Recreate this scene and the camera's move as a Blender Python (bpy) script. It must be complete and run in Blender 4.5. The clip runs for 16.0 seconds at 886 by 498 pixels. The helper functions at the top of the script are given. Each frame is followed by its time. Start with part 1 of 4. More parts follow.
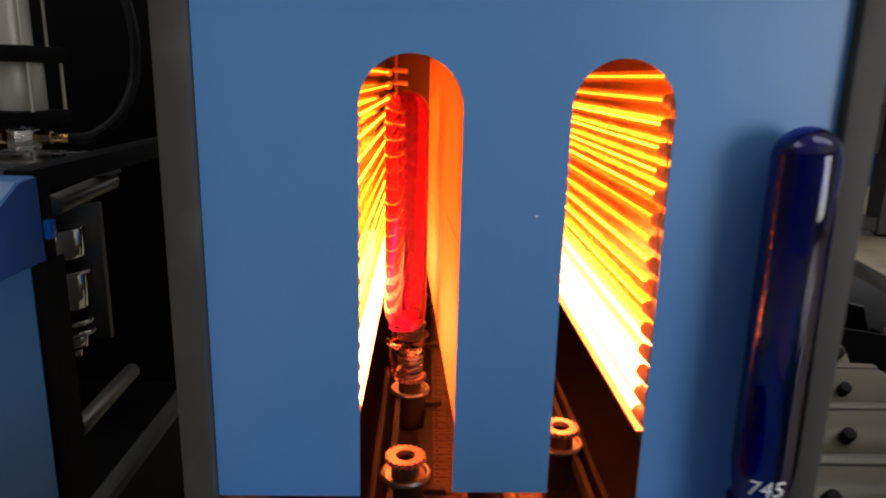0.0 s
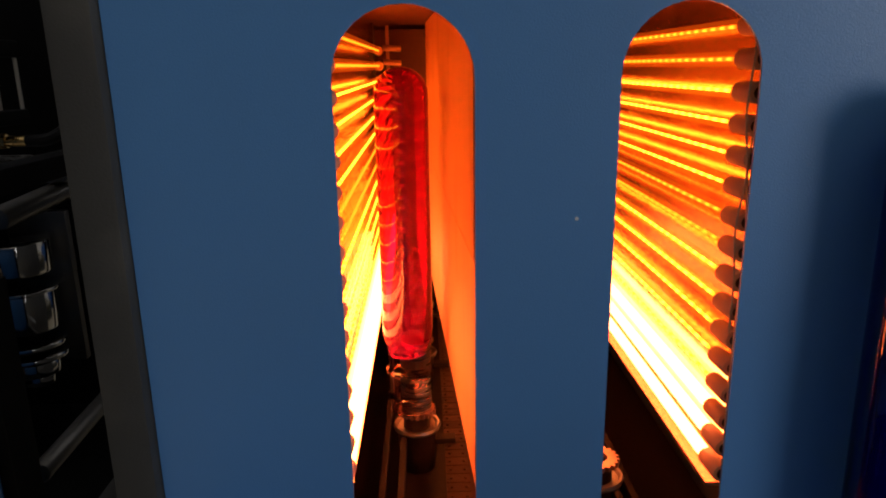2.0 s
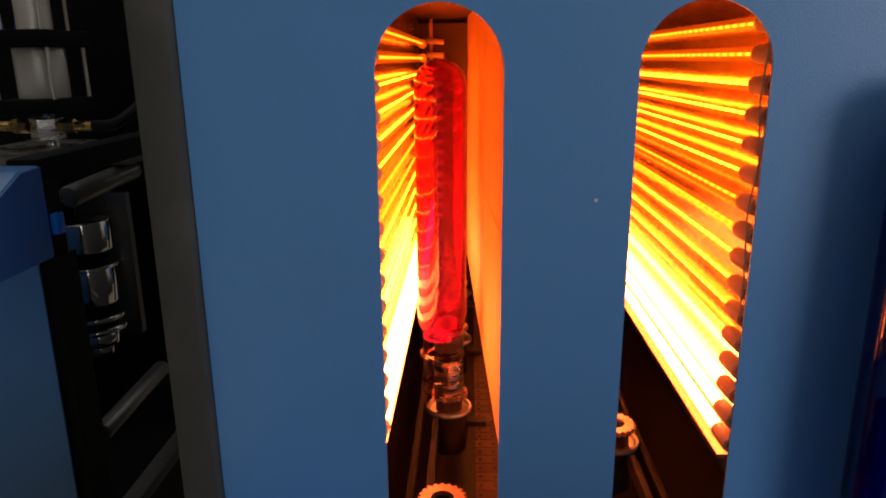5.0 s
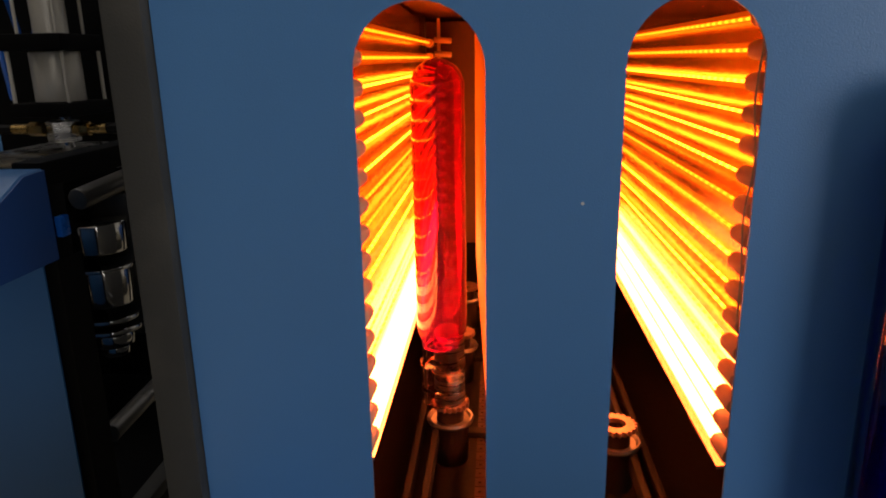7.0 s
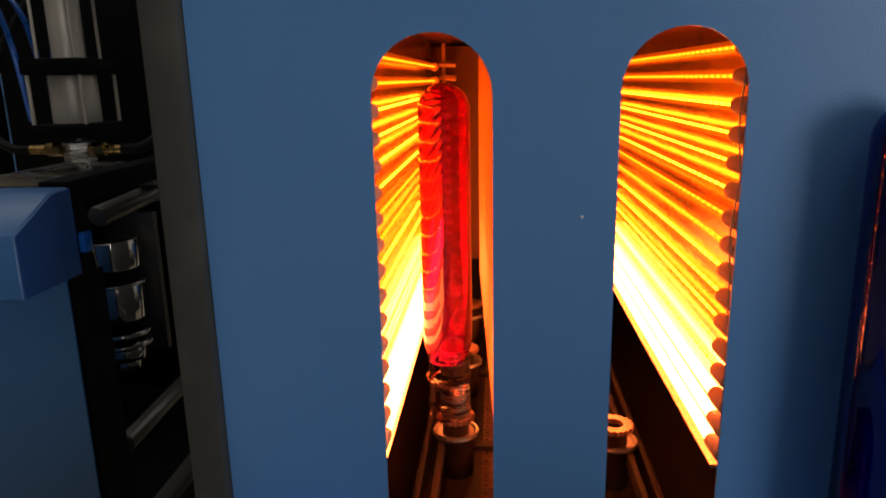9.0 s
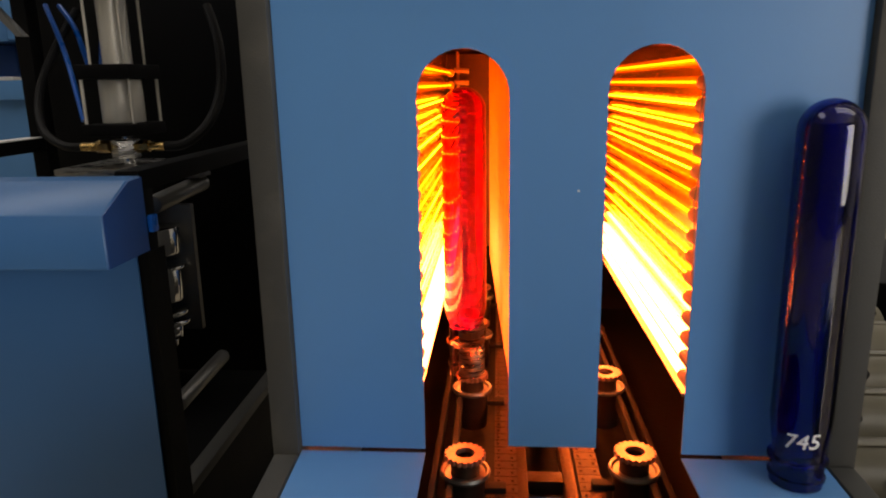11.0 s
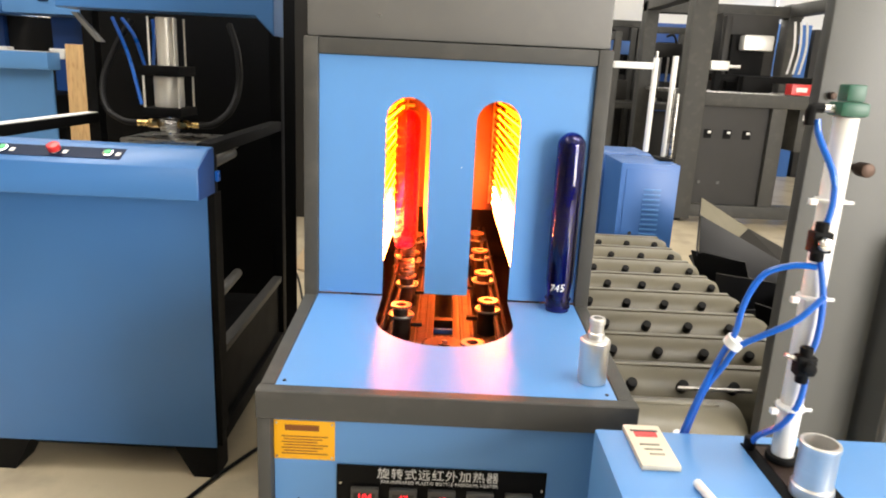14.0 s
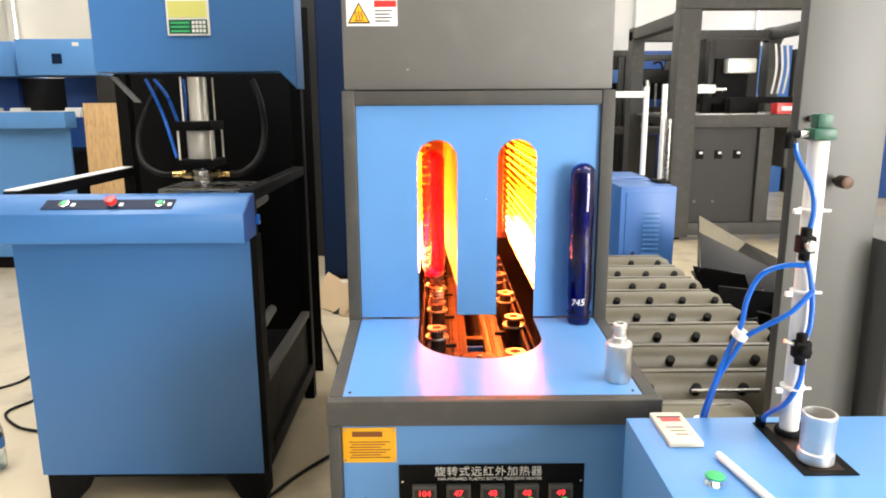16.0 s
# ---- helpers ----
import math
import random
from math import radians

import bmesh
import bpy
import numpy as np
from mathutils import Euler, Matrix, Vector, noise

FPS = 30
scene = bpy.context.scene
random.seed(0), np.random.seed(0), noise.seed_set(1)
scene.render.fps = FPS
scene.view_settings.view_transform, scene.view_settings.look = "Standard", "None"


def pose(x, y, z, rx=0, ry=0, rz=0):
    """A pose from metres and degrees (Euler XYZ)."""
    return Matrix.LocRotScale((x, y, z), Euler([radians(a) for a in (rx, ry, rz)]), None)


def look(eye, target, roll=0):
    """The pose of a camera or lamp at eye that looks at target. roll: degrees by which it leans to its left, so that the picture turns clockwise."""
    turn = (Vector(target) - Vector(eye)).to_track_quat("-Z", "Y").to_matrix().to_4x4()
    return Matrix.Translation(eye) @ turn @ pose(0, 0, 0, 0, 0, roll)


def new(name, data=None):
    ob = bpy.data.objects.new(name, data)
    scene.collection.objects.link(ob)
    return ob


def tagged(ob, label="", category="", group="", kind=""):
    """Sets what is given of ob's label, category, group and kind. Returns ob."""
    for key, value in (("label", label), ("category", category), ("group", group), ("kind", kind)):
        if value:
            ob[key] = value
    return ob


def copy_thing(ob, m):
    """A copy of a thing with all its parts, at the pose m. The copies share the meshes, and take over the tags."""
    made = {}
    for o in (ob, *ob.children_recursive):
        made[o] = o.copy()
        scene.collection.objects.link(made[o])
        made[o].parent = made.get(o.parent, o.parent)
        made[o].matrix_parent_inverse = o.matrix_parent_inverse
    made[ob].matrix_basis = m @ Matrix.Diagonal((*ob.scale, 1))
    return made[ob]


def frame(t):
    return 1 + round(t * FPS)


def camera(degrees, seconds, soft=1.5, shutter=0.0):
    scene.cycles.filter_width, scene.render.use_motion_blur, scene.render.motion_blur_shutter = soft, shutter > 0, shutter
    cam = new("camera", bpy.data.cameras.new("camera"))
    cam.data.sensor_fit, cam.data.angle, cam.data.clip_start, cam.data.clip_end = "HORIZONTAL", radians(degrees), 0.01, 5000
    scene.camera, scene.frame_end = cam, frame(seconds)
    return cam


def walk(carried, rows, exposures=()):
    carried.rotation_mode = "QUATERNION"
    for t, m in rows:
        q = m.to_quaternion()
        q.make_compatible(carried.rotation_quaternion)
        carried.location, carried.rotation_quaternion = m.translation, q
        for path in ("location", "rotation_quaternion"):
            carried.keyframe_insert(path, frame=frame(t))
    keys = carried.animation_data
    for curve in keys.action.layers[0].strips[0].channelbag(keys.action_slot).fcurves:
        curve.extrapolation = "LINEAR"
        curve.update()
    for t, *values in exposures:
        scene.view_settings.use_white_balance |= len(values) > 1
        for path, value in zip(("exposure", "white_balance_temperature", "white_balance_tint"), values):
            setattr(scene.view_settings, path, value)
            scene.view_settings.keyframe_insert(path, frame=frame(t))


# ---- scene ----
cam = camera(65.4, 16.0, 1.9, 0.5)
PATH = [
    (0, (0.009, 0.003, 1.211), (0.064, 1.943, 0.728), 1.4),
    (0.5, (0.006, 0.125, 1.199), (0.015, 2.057, 0.684), -1.1),
    (1, (0.012, 0.18, 1.201), (0.06, 2.108, 0.669), -0.8),
    (1.5, (0.011, 0.19, 1.198), (0.069, 2.124, 0.692), -0.7),
    (2, (0.008, 0.171, 1.191), (0.056, 2.104, 0.678), -0.9),
    (2.5, (0.008, 0.145, 1.191), (0.06, 2.083, 0.7), -0.9),
    (3, (0.003, 0.119, 1.195), (0.017, 2.056, 0.696), -1.4),
    (3.5, (-0.007, 0.103, 1.196), (-0.073, 2.036, 0.687), -1.0),
    (4, (-0.006, 0.104, 1.19), (-0.048, 2.032, 0.658), -0.4),
    (6.5, (0.055, 0.14, 1.192), (-0.093, 2.063, 0.664), -0.9),
    (7, (0.052, 0.136, 1.191), (-0.101, 2.058, 0.658), -1.1),
    (7.5, (0.05, 0.129, 1.191), (-0.101, 2.052, 0.664), -1.4),
    (8, (0.049, 0.11, 1.192), (-0.108, 2.04, 0.694), -1.3),
    (10.5, (0.036, 0.006, 1.198), (-0.114, 1.944, 0.728), -1.0),
    (11, (0.031, -0.083, 1.197), (-0.126, 1.855, 0.73), -1.1),
    (11.5, (0.046, -0.161, 1.22), (-0.056, 1.76, 0.672), -1.7),
    (12, (0.04, -0.238, 1.258), (0.001, 1.694, 0.739), -2.2),
    (12.5, (0.002, -0.422, 1.257), (0.039, 1.513, 0.754), -1.0),
    (13, (-0.012, -0.57, 1.292), (0.028, 1.35, 0.731), -0.4),
    (13.5, (0.045, -0.756, 1.284), (0.044, 1.177, 0.769), 1.2),
    (14, (0.078, -0.899, 1.299), (0.086, 1.036, 0.791), 2.8),
    (14.5, (0.005, -1.008, 1.308), (0.063, 0.927, 0.806), 0.4),
    (15, (-0.025, -1.054, 1.316), (0.042, 0.893, 0.863), 0.1),
    (15.5, (-0.007, -1.073, 1.322), (0.022, 0.883, 0.905), -0.2),
    (16, (-0.001, -1.077, 1.322), (0.009, 0.879, 0.908), -0.3),
]
EXPOSURES = [(0.0, -1.68, 6150, 13), (0.6, -2.55, 6250, 14), (1.5, -2.8, 6250, 14), (3.0, -2.58, 6350, 13), (4.2, -2.22, 6400, 13), (7.0, -2.48, 6500, 13), (10.5, -1.95, 6750, 12), (11.5, -1.4, 7000, 11), (12.0, -1.07, 7200, 10), (12.5, -0.57, 7400, 9), (13.0, -0.28, 7400, 9), (13.5, -0.05, 7000, 10), (14.5, 0.2, 6700, 10), (16.0, 0.27, 6550, 10)]
walk(cam, [(t, look(eye, target, roll)) for t, eye, target, roll in PATH], EXPOSURES)

# ---- world and light ----
world = bpy.data.worlds.new("sky")
scene.world = world
world.use_nodes = True
sky = world.node_tree.nodes.new("ShaderNodeTexSky")
sky.sky_type, sky.sun_disc, sky.sun_elevation, sky.sun_rotation = "NISHITA", False, radians(50), radians(200)
background = world.node_tree.nodes["Background"]
background.inputs["Strength"].default_value = 0.12
world.node_tree.links.new(sky.outputs[0], background.inputs["Color"])


def daylight(name, m, sx, sy, power, color=(1.0, 0.97, 0.93)):
    data = bpy.data.lights.new(name, "AREA")
    data.shape, data.size, data.size_y, data.energy, data.color = "RECTANGLE", sx, sy, power, color
    ob = new(name, data)
    ob.matrix_world = m
    return ob


# unseen roof lights, the tall windows to the right behind the walker, and windows added at the far end
daylight("rooflight", pose(2.4, -0.2, 4.42, 0, 0, 0), 4.0, 1.4, 150)
daylight("rooflight", pose(1.0, 6.4, 4.42, 0, 0, 0), 9.0, 1.4, 215)
daylight("window_light", look((5.0, -5.2, 1.9), (0.1, 0.7, 1.0)), 3.2, 3.2, 760)
daylight("rooflight", pose(-2.3, 1.6, 4.42, 0, 0, 0), 1.4, 4.5, 170)
daylight("window_light", pose(-4.6, 9.9, 2.0, -90, 0, 0), 3.6, 2.4, 240)
daylight("window_light", pose(4.9, 9.9, 2.0, -90, 0, 0), 3.6, 2.4, 170)

# ---- materials ----


def material(name, color, rough=0.5, metal=0.0, vary=0.12, scale=6.0, bump=0.0, bump_scale=120.0, coat=0.0, dirt=0.0, dirt_color=(0.08, 0.07, 0.06), stretch=(1, 1, 1), spread=0.0, gloss=0.5):
    m = bpy.data.materials.new(name)
    m.use_nodes = True
    n, l = m.node_tree.nodes, m.node_tree.links
    b = n["Principled BSDF"]
    b.inputs["Metallic"].default_value = metal
    b.inputs["Coat Weight"].default_value = coat
    b.inputs["Specular IOR Level"].default_value = gloss
    tc = n.new("ShaderNodeTexCoord")
    mp = n.new("ShaderNodeMapping")
    mp.inputs["Scale"].default_value = stretch
    l.new(tc.outputs["Object"], mp.inputs["Vector"])
    big = n.new("ShaderNodeTexNoise")
    big.inputs["Scale"].default_value, big.inputs["Detail"].default_value = scale, 5
    l.new(mp.outputs[0], big.inputs["Vector"])
    fine = n.new("ShaderNodeTexNoise")
    fine.inputs["Scale"].default_value, fine.inputs["Detail"].default_value = bump_scale, 3
    l.new(mp.outputs[0], fine.inputs["Vector"])
    mix = n.new("ShaderNodeMix")
    mix.data_type = "RGBA"
    mix.inputs[6].default_value = (*[max(0.0, c * (1 - vary)) for c in color], 1)
    mix.inputs[7].default_value = (*[min(1.0, c * (1 + vary)) for c in color], 1)
    l.new(big.outputs["Fac"], mix.inputs[0])
    out = mix.outputs[2]
    if spread:
        info = n.new("ShaderNodeObjectInfo")
        hsv = n.new("ShaderNodeHueSaturation")
        rng = n.new("ShaderNodeMapRange")
        rng.inputs["To Min"].default_value, rng.inputs["To Max"].default_value = 1 - spread, 1 + spread
        l.new(info.outputs["Random"], rng.inputs["Value"])
        l.new(rng.outputs[0], hsv.inputs["Value"])
        l.new(out, hsv.inputs["Color"])
        out = hsv.outputs[0]
    if dirt:
        spots = n.new("ShaderNodeTexNoise")
        spots.inputs["Scale"].default_value, spots.inputs["Detail"].default_value = scale * 2.7, 8
        l.new(mp.outputs[0], spots.inputs["Vector"])
        ramp = n.new("ShaderNodeValToRGB")
        ramp.color_ramp.elements[0].position, ramp.color_ramp.elements[1].position = 0.52, 0.72
        ramp.color_ramp.elements[1].color = (dirt, dirt, dirt, 1)
        l.new(spots.outputs["Fac"], ramp.inputs[0])
        soil = n.new("ShaderNodeMix")
        soil.data_type = "RGBA"
        soil.inputs[7].default_value = (*dirt_color, 1)
        l.new(ramp.outputs[0], soil.inputs[0])
        l.new(out, soil.inputs[6])
        out = soil.outputs[2]
    l.new(out, b.inputs["Base Color"])
    rr = n.new("ShaderNodeMapRange")
    rr.inputs["To Min"].default_value, rr.inputs["To Max"].default_value = max(0.02, rough - 0.08), min(1.0, rough + 0.08)
    l.new(big.outputs["Fac"], rr.inputs["Value"])
    l.new(rr.outputs[0], b.inputs["Roughness"])
    if bump:
        bp = n.new("ShaderNodeBump")
        bp.inputs["Strength"].default_value, bp.inputs["Distance"].default_value = bump, 0.002
        l.new(fine.outputs["Fac"], bp.inputs["Height"])
        l.new(bp.outputs[0], b.inputs["Normal"])
    return m


def glowing(name, color, strength, bands=0.0):
    m = bpy.data.materials.new(name)
    m.use_nodes = True
    n, l = m.node_tree.nodes, m.node_tree.links
    b = n["Principled BSDF"]
    b.inputs["Base Color"].default_value = (*[c * 0.3 for c in color], 1)
    b.inputs["Roughness"].default_value = 0.3
    b.inputs["Emission Color"].default_value = (*color, 1)
    b.inputs["Emission Strength"].default_value = strength
    if bands:
        tc = n.new("ShaderNodeTexCoord")
        w = n.new("ShaderNodeTexWave")
        w.bands_direction = "Y"
        w.inputs["Scale"].default_value, w.inputs["Distortion"].default_value, w.inputs["Detail"].default_value = bands, 0.3, 1
        l.new(tc.outputs["Object"], w.inputs["Vector"])
        rg = n.new("ShaderNodeMapRange")
        rg.inputs["To Min"].default_value, rg.inputs["To Max"].default_value = strength * 0.3, strength * 1.5
        l.new(w.outputs["Fac"], rg.inputs["Value"])
        l.new(rg.outputs[0], b.inputs["Emission Strength"])
    return m


def hot_glass(name, color, strength, share):
    """A glowing clear tube: partly see-through, partly giving off light."""
    m = bpy.data.materials.new(name)
    m.use_nodes = True
    n, l = m.node_tree.nodes, m.node_tree.links
    glow, see, mix = n.new("ShaderNodeEmission"), n.new("ShaderNodeBsdfTransparent"), n.new("ShaderNodeMixShader")
    glow.inputs["Color"].default_value, glow.inputs["Strength"].default_value = (*color, 1), strength
    mix.inputs[0].default_value = share
    l.new(see.outputs[0], mix.inputs[1])
    l.new(glow.outputs[0], mix.inputs[2])
    l.new(mix.outputs[0], n["Material Output"].inputs["Surface"])
    return m


def clear(name, color, rough=0.05, ior=1.5, through_share=1.0):
    m = bpy.data.materials.new(name)
    m.use_nodes = True
    b = m.node_tree.nodes["Principled BSDF"]
    b.inputs["Base Color"].default_value = (*color, 1)
    b.inputs["Roughness"].default_value, b.inputs["IOR"].default_value = rough, ior
    b.inputs["Transmission Weight"].default_value = through_share
    return m


BLUE = material("blue_powder_coat", (0.100, 0.274, 0.595), 0.36, 0, 0.06, 3, 0.12, 700, dirt=0.10, dirt_color=(0.10, 0.2, 0.38))
BLUE_SATIN = material("satin_blue_paint", (0.044, 0.158, 0.40), 0.4, 0, 0.08, 3, 0.12, 700, dirt=0.12, dirt_color=(0.06, 0.16, 0.34))
BLUE_DEEP = material("deep_blue_paint", (0.02, 0.08, 0.30), 0.4, 0, 0.1, 4, 0.1, 600)
NAVY = material("navy_paint", (0.004, 0.013, 0.042), 0.5, 0, 0.15, 3, 0.1, 400, gloss=0.12)
BLUE_MID = material("mid_blue_paint", (0.045, 0.145, 0.42), 0.4, 0, 0.08, 4, 0.1, 500)
GREY_LIGHT = material("light_grey_paint", (0.085, 0.087, 0.084), 0.45, 0, 0.1, 4, 0.14, 260, dirt=0.12, dirt_color=(0.1, 0.1, 0.09))
FRAME = material("grey_frame_paint", (0.054, 0.054, 0.051), 0.55, 0, 0.12, 5, 0.2, 500, gloss=0.28, dirt=0.2, dirt_color=(0.15, 0.14, 0.12))
GREY = material("grey_powder_coat", (0.118, 0.117, 0.113), 0.48, 0, 0.1, 5, 0.2, 500, dirt=0.15, dirt_color=(0.2, 0.19, 0.17))
GREY_DARK = material("dark_grey_paint", (0.06, 0.06, 0.058), 0.5, 0, 0.12, 4, 0.15, 300)
CHAR = material("charcoal_paint", (0.024, 0.023, 0.022), 0.5, 0, 0.25, 4, 0.15, 200, gloss=0.3)
BLACK = material("black_metal", (0.0035, 0.0035, 0.0038), 0.6, 0, 0.3, 10, 0.15, 200, gloss=0.12)
RUBBER = material("black_rubber", (0.007, 0.007, 0.008), 0.55, 0, 0.2, 30, 0.1, 300, gloss=0.2)
SHEET = material("black_sheet_steel", (0.009, 0.009, 0.010), 0.34, 0.1, 0.2, 8, 0.1, 200)
STEEL = material("machined_steel", (0.55, 0.54, 0.52), 0.28, 1.0, 0.08, 20, 0.1, 300, stretch=(1, 1, 12))
ALU = material("turned_aluminium", (0.70, 0.69, 0.67), 0.40, 0.88, 0.06, 25, 0.12, 200, stretch=(1, 1, 14))
CHROME = material("chrome", (0.8, 0.8, 0.8), 0.1, 1.0, 0.03, 8)
# polished aluminium; its copper tint holds part of the lamp glow
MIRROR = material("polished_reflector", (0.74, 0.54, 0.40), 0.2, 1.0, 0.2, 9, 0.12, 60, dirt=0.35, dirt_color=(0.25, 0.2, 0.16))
OILY = material("oily_steel", (0.055, 0.036, 0.028), 0.45, 0.8, 0.3, 18, 0.3, 160, dirt=0.5, dirt_color=(0.04, 0.03, 0.025), spread=0.25)
# dark red lamp light is mixed into the end and roof sheets' colour
ENDS = material("red_glow_sheet", (0.15, 0.065, 0.042), 0.55, 0.2, 0.25, 6, 0.2, 80)
CROWN = material("worn_crown_steel", (0.34, 0.20, 0.15), 0.4, 0.7, 0.2, 30, 0.2, 200, dirt=0.4, dirt_color=(0.1, 0.06, 0.05))
# even near-black colour for the heater's inner sheets, rails and spindle arms
NEAR_BLACK = material("near_black_steel", (0.010, 0.008, 0.007), 0.7, 0.0, 0.3, 8, 0.3, 90, gloss=0.2)
CERAMIC = material("ceramic_cap", (0.74, 0.52, 0.36), 0.6, 0, 0.15, 30, 0.2, 200)
BRASS = material("brass", (0.62, 0.42, 0.16), 0.28, 1.0, 0.1, 30)
WHITE = material("white_plastic", (0.78, 0.78, 0.76), 0.4, 0, 0.04, 10)
CREAM = material("cream_plastic", (0.62, 0.58, 0.47), 0.5, 0, 0.08, 12)
HOSE = material("blue_air_hose", (0.003, 0.125, 0.60), 0.3, 0, 0.08, 20, coat=0.1)
GREEN = material("dark_green_paint", (0.01, 0.09, 0.055), 0.4, 0, 0.1, 20)
GREEN_CAP = material("green_plastic", (0.05, 0.42, 0.15), 0.4, 0, 0.1, 20)
RED = material("red_plastic", (0.62, 0.03, 0.03), 0.35, 0, 0.08, 20)
YELLOW = material("yellow_label", (0.85, 0.42, 0.01), 0.5, 0, 0.05, 20)
BROWN = material("label_heading", (0.20, 0.06, 0.01), 0.5, 0, 0.1, 20)
INK = material("black_ink", (0.012, 0.012, 0.012), 0.5)
PALE = material("pale_print", (0.75, 0.75, 0.74), 0.5)
CHALK = material("white_paint_pen", (0.9, 0.9, 0.9), 0.6)
WOOD = material("plywood", (0.56, 0.37, 0.18), 0.6, 0, 0.35, 4, 0.3, 80, stretch=(9, 9, 1.2), dirt=0.75, dirt_color=(0.33, 0.17, 0.06))
CARD = material("brown_cardboard", (0.45, 0.33, 0.2), 0.8, 0, 0.12, 4, 0.2, 150)
ROLL = material("grey_plastic_coat", (0.155, 0.142, 0.104), 0.36, 0, 0.12, 5, 0.1, 150, dirt=0.2, dirt_color=(0.22, 0.2, 0.17))
CONCRETE = material("sealed_concrete", (0.58, 0.50, 0.36), 0.24, 0, 0.22, 1.3, 0.15, 90, dirt=0.45, dirt_color=(0.2, 0.18, 0.15))
PLASTER = material("white_plaster", (0.78, 0.77, 0.73), 0.8, 0, 0.05, 1.5, 0.1, 60)
BRUSHED = material("brushed_aluminium", (0.80, 0.77, 0.70), 0.34, 0.4, 0.06, 25, 0.1, 200, stretch=(14, 14, 1))
DULL = material("dull_steel", (0.20, 0.195, 0.185), 0.4, 0.9, 0.15, 18, 0.15, 200)
# grey for the unseen south and west walls, to darken what the panel reflects
WALLGREY = material("light_damping_wall_paint", (0.2, 0.2, 0.195), 0.7, 0, 0.08, 1.5, 0.1, 60)
PURPLE = clear("blue_preform_plastic", (0.010, 0.016, 0.34), 0.03)
# lamp glow is put into the colour: blue preform made red, its neck amber
GLOW_RED = clear("glow_red_preform_plastic", (0.86, 0.09, 0.42), 0.035, 1.45, 0.92)
AMBER = clear("glow_amber_neck_plastic", (0.92, 0.62, 0.52), 0.05, 1.45)
CLEAR = clear("clear_plastic", (0.85, 0.92, 0.96), 0.05)
LAMP = glowing("quartz_filament", (1.0, 0.17, 0.004), 170.0, 17)
LAMP_DIM = glowing("quartz_filament_low", (1.0, 0.12, 0.002), 55.0, 17)
LAMP_HOT = glowing("quartz_filament_high", (1.0, 0.18, 0.03), 420.0)
TUBE = hot_glass("quartz_tube", (1.0, 0.11, 0.001), 12.0, 0.2)
TUBE_DIM = hot_glass("quartz_tube_low", (1.0, 0.10, 0.001), 7.0, 0.2)
TUBE_HOT = hot_glass("quartz_tube_high", (1.0, 0.20, 0.045), 160.0, 0.8)
# the lamps' orange light is put into this divider sheet's colour
BRIGHT = material("lamp_tinted_sheet", (0.46, 0.24, 0.12), 0.6, 0.1, 0.2, 7, 0.2, 80, dirt=0.3, dirt_color=(0.22, 0.09, 0.04), stretch=(1, 1, 0.3), gloss=0.15)
LED_RED = glowing("red_digits", (1.0, 0.02, 0.03), 3.0)
LED_GREEN = glowing("green_digits", (0.05, 0.9, 0.1), 1.6)
LCD = glowing("lit_display", (0.75, 0.72, 0.2), 0.55)

# ---- building tools ----
ORIGIN = {}


def thing(name, at, label, category, group="", kind=""):
    ob = new(name)
    ob.empty_display_size = 0.05
    ob.location = at
    ORIGIN[ob] = Vector(at)
    return tagged(ob, label, category, group, kind)


def mesh_of(name, bm, mat, at=(0, 0, 0), smooth=True):
    bm.normal_update()
    me = bpy.data.meshes.new(name)
    bmesh.ops.translate(bm, verts=bm.verts, vec=-Vector(at))
    bm.to_mesh(me)
    bm.free()
    me.materials.append(mat)
    if smooth:
        me.shade_smooth()
        me.set_sharp_from_angle(angle=radians(35))
    return me


def part(name, bm, mat, parent, label=""):
    at = ORIGIN[parent]
    ob = new(name, mesh_of(name, bm, mat, at))
    ob.parent = parent
    ORIGIN[ob] = at
    return tagged(ob, label)


def single(name, bm, mat, at, label, category, group="", kind=""):
    ob = new(name, mesh_of(name, bm, mat, at))
    ob.location = at
    ORIGIN[ob] = Vector(at)
    return tagged(ob, label, category, group, kind)


def setting(name, bm, mat, label="", category=""):
    return tagged(new(name, mesh_of(name, bm, mat)), label, category, "", "structure")


def merge(bm, other):
    me = bpy.data.meshes.new("scrap")
    other.to_mesh(me)
    other.free()
    bm.from_mesh(me)
    bpy.data.meshes.remove(me)
    return bm


def box(x0, x1, y0, y1, z0, z1, bevel=0.0, bm=None):
    b = bmesh.new()
    bmesh.ops.create_cube(b, size=1)
    for v in b.verts:
        v.co = Vector(((x0 + x1) / 2 + v.co.x * (x1 - x0), (y0 + y1) / 2 + v.co.y * (y1 - y0), (z0 + z1) / 2 + v.co.z * (z1 - z0)))
    if bevel:
        bmesh.ops.bevel(b, geom=b.edges[:], offset=bevel, segments=2, affect="EDGES", profile=0.6)
    return b if bm is None else merge(bm, b)


